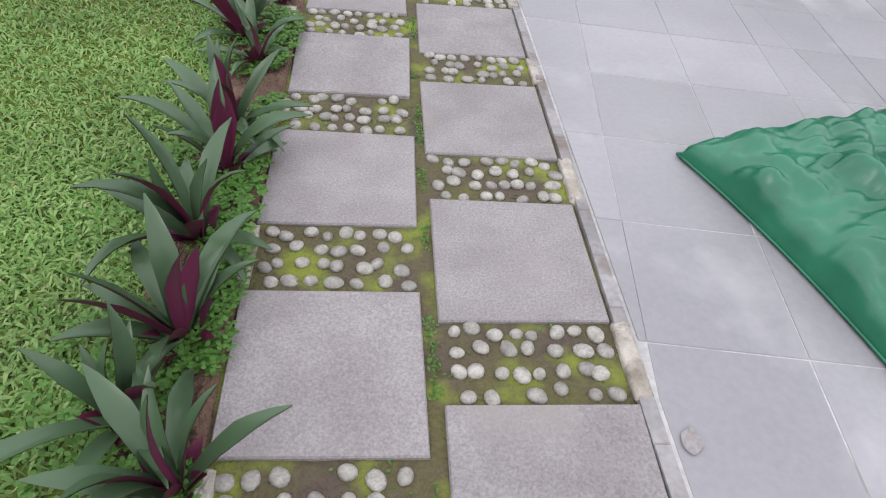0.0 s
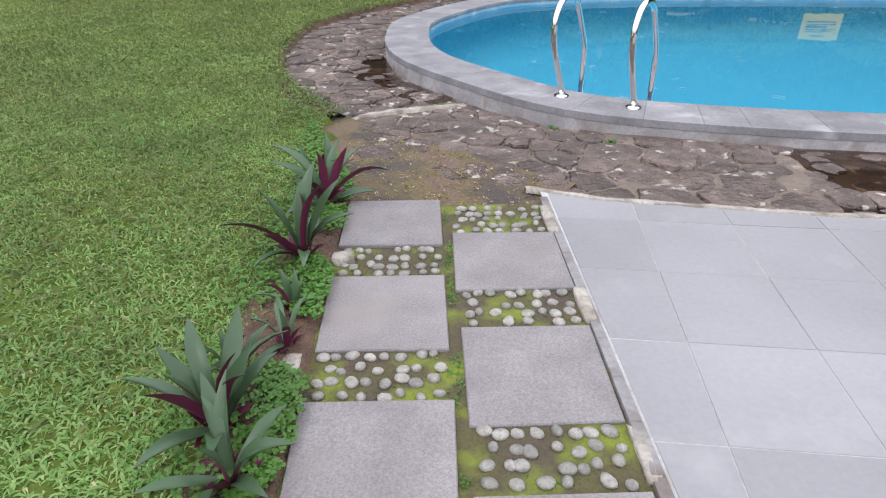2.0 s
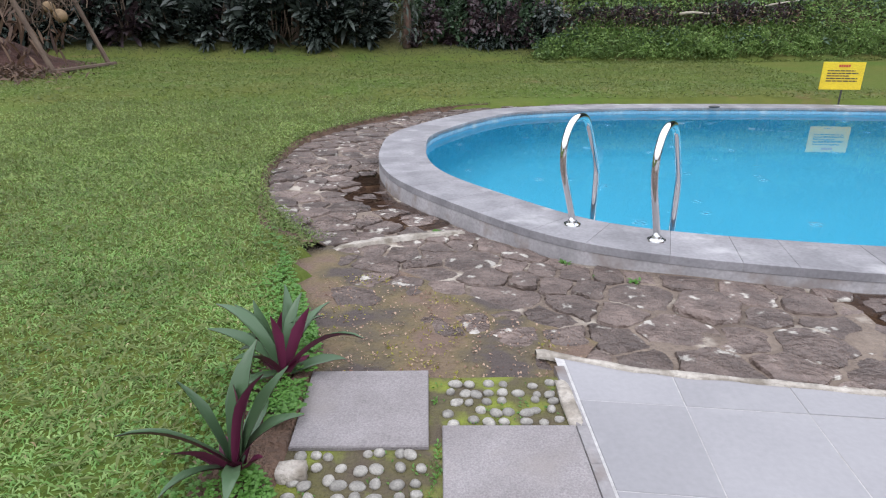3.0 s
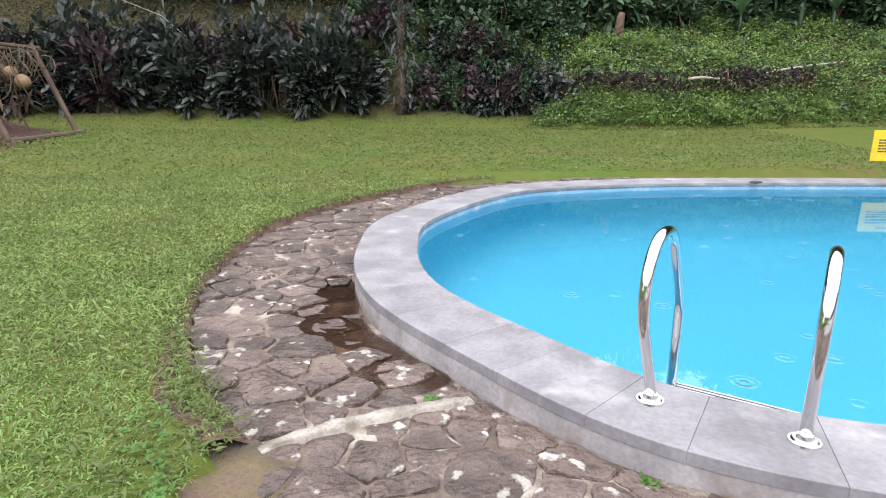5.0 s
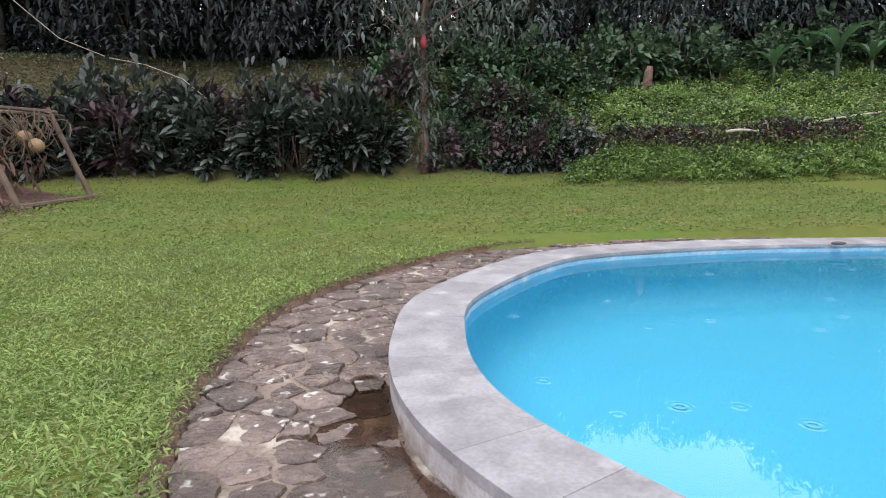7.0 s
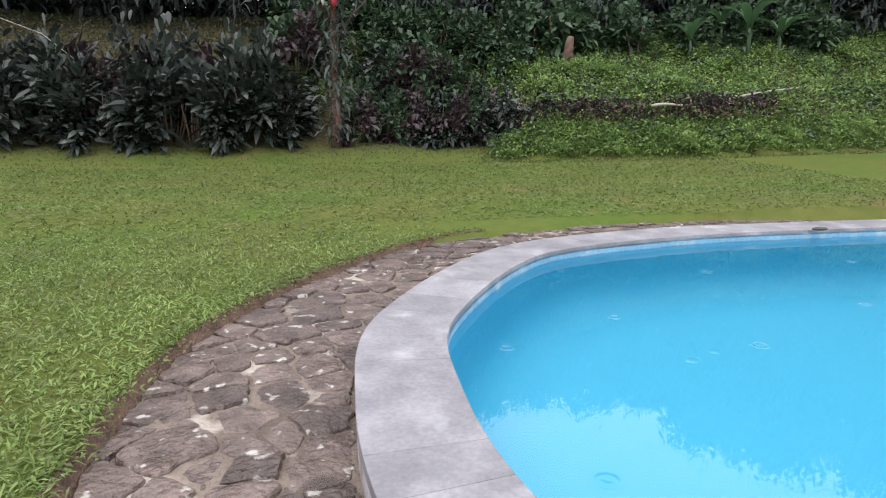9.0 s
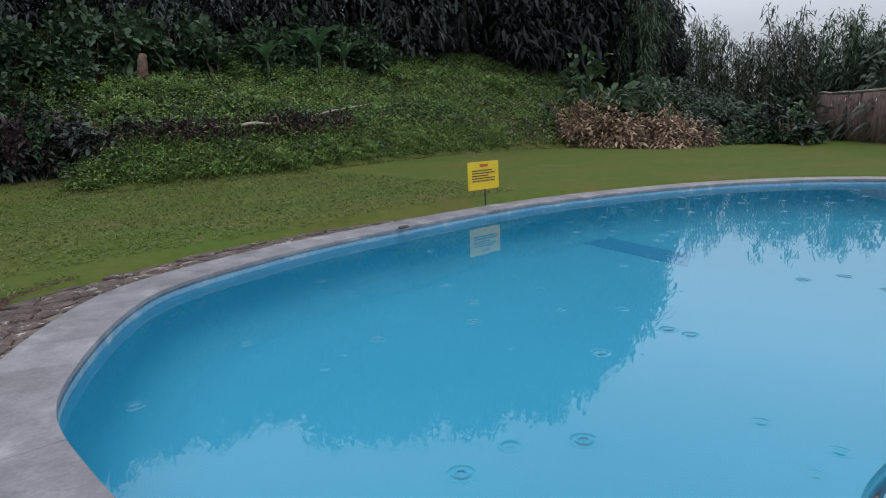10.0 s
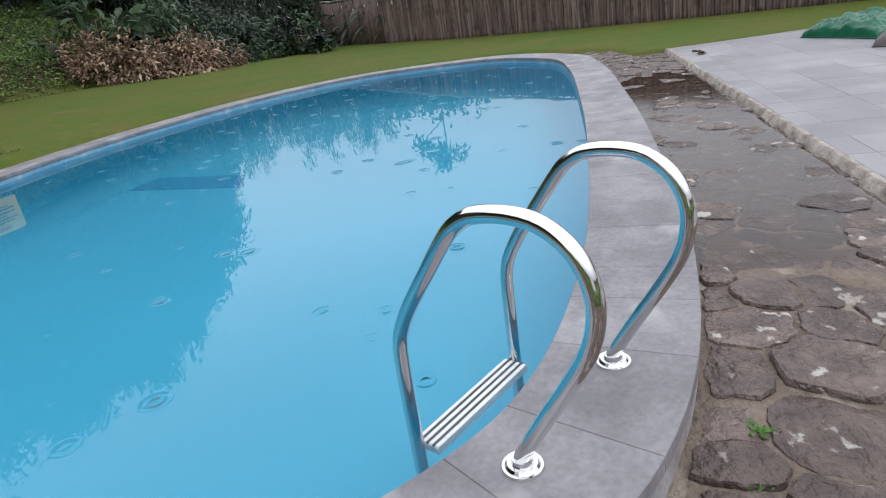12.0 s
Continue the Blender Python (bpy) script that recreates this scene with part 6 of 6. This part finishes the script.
def build_fence():
    rng = random.Random(6)
    fence = thing("bamboo_fence", (0, 0, 0), "weathered brown bamboo pole fence with a pale top rail", "fence", kind="structure")
    run = [0.0]
    for a, b in zip(FENCE, FENCE[1:]):
        run.append(run[-1] + math.dist(a, b))

    def at(u):
        return float(np.interp(u, run, [p[0] for p in FENCE])), float(np.interp(u, run, [p[1] for p in FENCE]))

    kinds = []
    for k in range(6):
        bm = bmesh.new()
        pts = [(0.012 * noise.noise((z, k, 0)), 0.012 * noise.noise((z, k, 9)), z) for z in np.linspace(-0.15, 1.82, 8)]
        tube(bm, pts, [0.038 * (1 + 0.08 * (q % 2)) for q in range(8)], 7)
        mesh = bpy.data.meshes.new("fence_pole")
        bm.to_mesh(mesh)
        bm.free()
        mesh.materials.append(M_BAMBOO)
        smooth(mesh)
        kinds.append(mesh)
    rest = bmesh.new()
    u, made = 0.0, 0
    while u < run[-1]:
        x, y = at(u)
        if 11.0 < x < 26.0 and made < 300:
            ob = new("fence_pole", rng.choice(kinds))
            ob.matrix_basis = pose(x + rng.uniform(-0.015, 0.015), y + rng.uniform(-0.015, 0.015), ground(x, y), rng.uniform(-1.0, 1.0), rng.uniform(-1.2, 1.2), rng.uniform(0, 360)) @ Matrix.Diagonal((1, 1, rng.uniform(0.97, 1.01), 1))
            ob.parent = fence
            made += 1
            g = ground(x, y)
            tube(rest, [(x + 0.055, y - 0.03, g - 0.1), (x + 0.055, y - 0.03, g + 1.76)], 0.036, 5)
        else:
            g = ground(x, y)
            tube(rest, [(x, y, g - 0.15), (x + rng.uniform(-0.03, 0.03), y, g + 1.0), (x + rng.uniform(-0.03, 0.03), y, g + 1.8)], 0.04, 5)
        u += 0.068
    tagged(part("fence_poles", rest, M_BAMBOO, fence, flat=False), kind="stuff")
    us = np.arange(0, run[-1], 1.9)
    for k, (u0, u1) in enumerate(zip(us, us[1:])):
        (x0, y0), (x1, y1) = at(u0), at(u1 + 0.1)
        bm = bmesh.new()
        tube(bm, [(x0, y0, ground(x0, y0) + 1.85), ((x0 + x1) / 2, (y0 + y1) / 2, ground(x0, y0) + 1.86), (x1, y1, ground(x1, y1) + 1.85)], [0.05, 0.046, 0.043], 8)
        part("top_rail", bm, M_RAIL, fence, "pale weathered bamboo rail", flat=False)
    # festoon lights hung along the fence
    string = thing("string_lights", (0, 0, 0), "string of small unlit bulbs sagging along the fence", "string lights")
    bm = bmesh.new()
    pts, bulbs = [], []
    for u in np.arange(4, run[-1] - 4, 0.3):
        x, y = at(u)
        i = [k for k in range(len(run) - 1) if run[k] <= u][-1]
        d = Vector(FENCE[i + 1]) - Vector(FENCE[i])
        nrm = Vector((d.y, -d.x)).normalized()
        if nrm.x > 0:
            nrm = -nrm
        sag = abs(math.sin(u * math.pi / 2.7)) * 0.28
        pts.append((x + nrm.x * 0.09, y + nrm.y * 0.09, ground(x, y) + 1.72 - sag))
        if round((u - 4) / 0.3) % 4 == 0:
            bulbs.append(pts[-1])
    tube(bm, pts, 0.006, 4)
    part("cable", bm, M_IRON, string)
    for p in bulbs:
        bm = bmesh.new()
        tube(bm, [(p[0], p[1], p[2]), (p[0], p[1], p[2] - 0.05), (p[0], p[1], p[2] - 0.09), (p[0], p[1], p[2] - 0.13)], [0.014, 0.018, 0.03, 0.012], 8)
        part("bulb", bm, M_BULB, string, "white bulb", flat=False)


build_fence()


# ---- distance ----
def build_far():
    rng = random.Random(41)
    far = [tree_thing("distant_tree", tree_mesh(400 + k, 9.0, 4.5, 6000, 0.3, 0.22, M_FAR_HAZED), trunk_mesh(410 + k, 8, 3, 0.3, M_DARKBARK, 4), "distant tree beyond the fence, haze put into its leaf colour", "distant trees") for k in range(2)]
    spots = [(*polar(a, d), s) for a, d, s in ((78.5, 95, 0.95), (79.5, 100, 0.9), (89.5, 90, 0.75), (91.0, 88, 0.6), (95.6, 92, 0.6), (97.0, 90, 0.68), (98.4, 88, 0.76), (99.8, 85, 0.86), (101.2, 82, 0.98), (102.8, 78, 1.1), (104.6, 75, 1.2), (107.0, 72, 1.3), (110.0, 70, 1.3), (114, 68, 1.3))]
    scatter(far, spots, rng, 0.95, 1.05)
    for az, d, w, h in ((94.2, 110, 5.0, 4.4), (92.4, 125, 6.0, 4.0)):
        x, y = polar(az, d)
        house = thing("distant_house", (x, y, ground(x, y)), "hazy pale house with a low pitched roof in the distance", "house", "distant houses", turn=-az)
        bm = bmesh.new()
        box(bm, -w / 2, -3, -0.5, w / 2, 3, h)
        part("wall", bm, M_PLASTER, house)
        bm = bmesh.new()
        v = [bm.verts.new(p) for p in ((-w / 2 - 0.4, -3.4, h), (w / 2 + 0.4, -3.4, h), (w / 2 + 0.4, 3.4, h), (-w / 2 - 0.4, 3.4, h), (-w / 2 - 0.4, 0, h + 1.4), (w / 2 + 0.4, 0, h + 1.4))]
        for q in ((0, 1, 5, 4), (2, 3, 4, 5), (0, 4, 3), (1, 2, 5), (0, 3, 2, 1)):
            bm.faces.new([v[k] for k in q])
        part("roof", bm, M_ROOF, house)
        for k in (-1, 1):
            bm = bmesh.new()
            box(bm, k * w / 4 - 0.5, -3.04, 1.2, k * w / 4 + 0.5, -2.98, 2.4)
            part("window", bm, M_IRON, house)


build_far()


# ---- shed frame at the hedge's end ----
def build_frame():
    fx, fy = -7.35, 18.75
    fr = thing("timber_frame", (fx, fy, ground(fx, fy)), "leaning dark timber frame with dry vines hanging in it", "frame", turn=0)
    for nm, pts, r in (("post", [(0, 0, -0.2), (-0.85, 0.05, 1.95)], 0.06), ("post", [(-0.25, -2.0, -0.25), (-1.1, -1.95, 1.95)], 0.06), ("beam", [(-0.82, 0.3, 1.87), (-1.08, -2.2, 1.9)], 0.045),
                       ("beam", [(-0.8, 0.05, 1.84), (-3.6, 0.5, 1.98)], 0.045), ("beam", [(0.03, 0.1, 0.03), (-0.25, -2.1, 0.0)], 0.05), ("post", [(-2.6, 0.3, -0.2), (-3.4, 0.45, 2.0)], 0.06)):
        bm = bmesh.new()
        tube(bm, [pts[0], Vector(pts[0]).lerp(Vector(pts[1]), 0.5), pts[1]], [r, r * 0.95, r * 0.9], 6)
        part(nm, bm, M_WOOD, fr)
    g = np.random.default_rng(8)
    bm = bmesh.new()
    rr = random.Random(3)
    for k in range(26):
        c = Vector((-1.2 + rr.uniform(-0.7, 0.7), -0.6 + rr.uniform(-0.5, 0.5), 1.35 + rr.uniform(-0.3, 0.4)))
        a0 = rr.uniform(0, 6)
        tube(bm, [c + Vector((0.4 * math.cos(a0 + q), 0.15 * math.sin(a0 * 2 + q), 0.3 * math.sin(a0 + q * 1.2))) for q in np.linspace(0, 2.4, 7)], 0.014, 4)
    for k in range(40):
        c = Vector((-1.2 + rr.uniform(-0.8, 0.8), -0.6 + rr.uniform(-0.9, 0.6), 1.75 + rr.uniform(-0.1, 0.15)))
        d = Vector((rr.uniform(-0.5, 0.5), rr.uniform(-0.4, 0.4), -rr.uniform(0.3, 1.0)))
        tube(bm, [c, c + d * 0.5 + Vector((rr.uniform(-0.15, 0.15), 0, 0)), c + d], [0.012, 0.01, 0.006], 4)
    part("vine", bm, M_BARK, fr, "tangle of dry vines")
    n = 260
    base = np.stack([g.uniform(-3.2, -0.8, n), g.uniform(-1.9, 0.2, n), g.uniform(0.3, 1.9, n)], 1)
    v, f = lance(g, base, ball_ways(g, n, -0.4), g.uniform(0.25, 0.5, n), g.uniform(0.05, 0.1, n), 0.9)
    c = new("dry_foliage", quick("dry_frame_foliage", v, f, M_FRAMELEAF))
    c.parent = fr
    tagged(c, "withered brown leaves hanging in the frame")
    for dx, dz, r in ((-0.72, 1.32, 0.13), (-0.5, 1.14, 0.15)):
        bm = bmesh.new()
        bmesh.ops.create_icosphere(bm, subdivisions=3, radius=r)
        for v in bm.verts:
            v.co = v.co * (1 + 0.12 * noise.noise(v.co * 6)) + Vector((dx, -1.0, dz))
        part("gourd", bm, surf("dry_gourd", (0.17, 0.105, 0.05), (0.24, 0.16, 0.085), 6, 0.7, 40, 0.4), fr, "dry pale gourd", flat=False)
    # red earth heap and cut leaves
    bm = bmesh.new()
    bmesh.ops.create_grid(bm, x_segments=50, y_segments=36, size=1)
    for v in bm.verts:
        u, w = v.co.x, v.co.y
        e = max(0.0, 1 - u * u) * max(0.0, 1 - w * w)
        x, y = -9.75 + u * 2.35, 18.1 + w * 1.75
        v.co = Vector((x, y, ground(x, y) - 0.06 + 1.25 * e * (0.7 + 0.5 * noise.noise((x, y, 0))) * bump01(-u, -0.6, 0.4) + 0.12 * e ** 0.5 + 0.05 * noise.noise((x * 4, y * 4, 0)) * e))
    tagged(part("soil_mound", bm, M_REDSOIL, None, flat=False), "bare red soil under the timber frame", "soil mound")
    n = 900
    base = np.stack([g.normal(-8.3, 0.6, n), g.normal(15.9, 0.6, n), np.zeros(n)], 1)
    base[:, 2] = [ground(a, b) + 0.25 * math.exp(-((a + 8.3) ** 2 / 0.8 + (b - 15.9) ** 2 / 0.8)) * g.uniform(0.2, 1) for a, b in base[:, :2]]
    v, f = leaves(g, base, ball_ways(g, n, 0.1), g.uniform(0.12, 0.3, n), g.uniform(0.03, 0.07, n), 0.5)
    tagged(new("leaf_litter", quick("leaf_litter", v, f, M_FRAMELEAF)), "heap of dry brown cuttings on the lawn", "leaf litter", kind="stuff")


build_frame()


# ---- white canvas tent beside the lawn ----
def build_tent():
    tent = thing("canvas_tent", (-2.28, 5.42, 0.0), "white canvas tent corner with a lifted flap on the lawn", "tent", turn=90)
    canvas = surf("white_canvas", (0.72, 0.72, 0.75), (0.62, 0.62, 0.66), 5, 0.8, 220, 0.2, depth=0.001)
    bm = bmesh.new()
    box(bm, -1.6, -0.02, 0.0, 0.0, 1.4, 0.07, 0.012)
    part("groundsheet", bm, canvas, tent)
    bm = bmesh.new()
    bmesh.ops.create_grid(bm, x_segments=24, y_segments=12, size=0.5)
    for v in bm.verts:
        s, t = v.co.x + 0.5, v.co.y + 0.5
        v.co = Vector((0.06 - 1.7 * s - 0.75 * t, -0.04 + 0.6 * t + 0.03 * math.sin(9 * s) * (1 - t), 0.16 + 1.15 * t + 0.012 * math.sin(17 * s) * (1 - t)))
    bmesh.ops.solidify(bm, geom=list(bm.faces), thickness=0.006)
    part("flap", bm, canvas, tent, "loose white canvas flap", flat=False)
    bm = bmesh.new()
    tube(bm, [(-0.12, 0.1, 0.06), (-0.85, 0.56, 1.32)], 0.012, 8)
    part("pole", bm, M_IRON, tent)
    bm = bmesh.new()
    box(bm, -1.58, 0.06, 0.07, -0.1, 0.09, 0.22, 0.01)
    part("inner_wall", bm, M_GREY, tent, "grey inner tent wall")


build_tent()
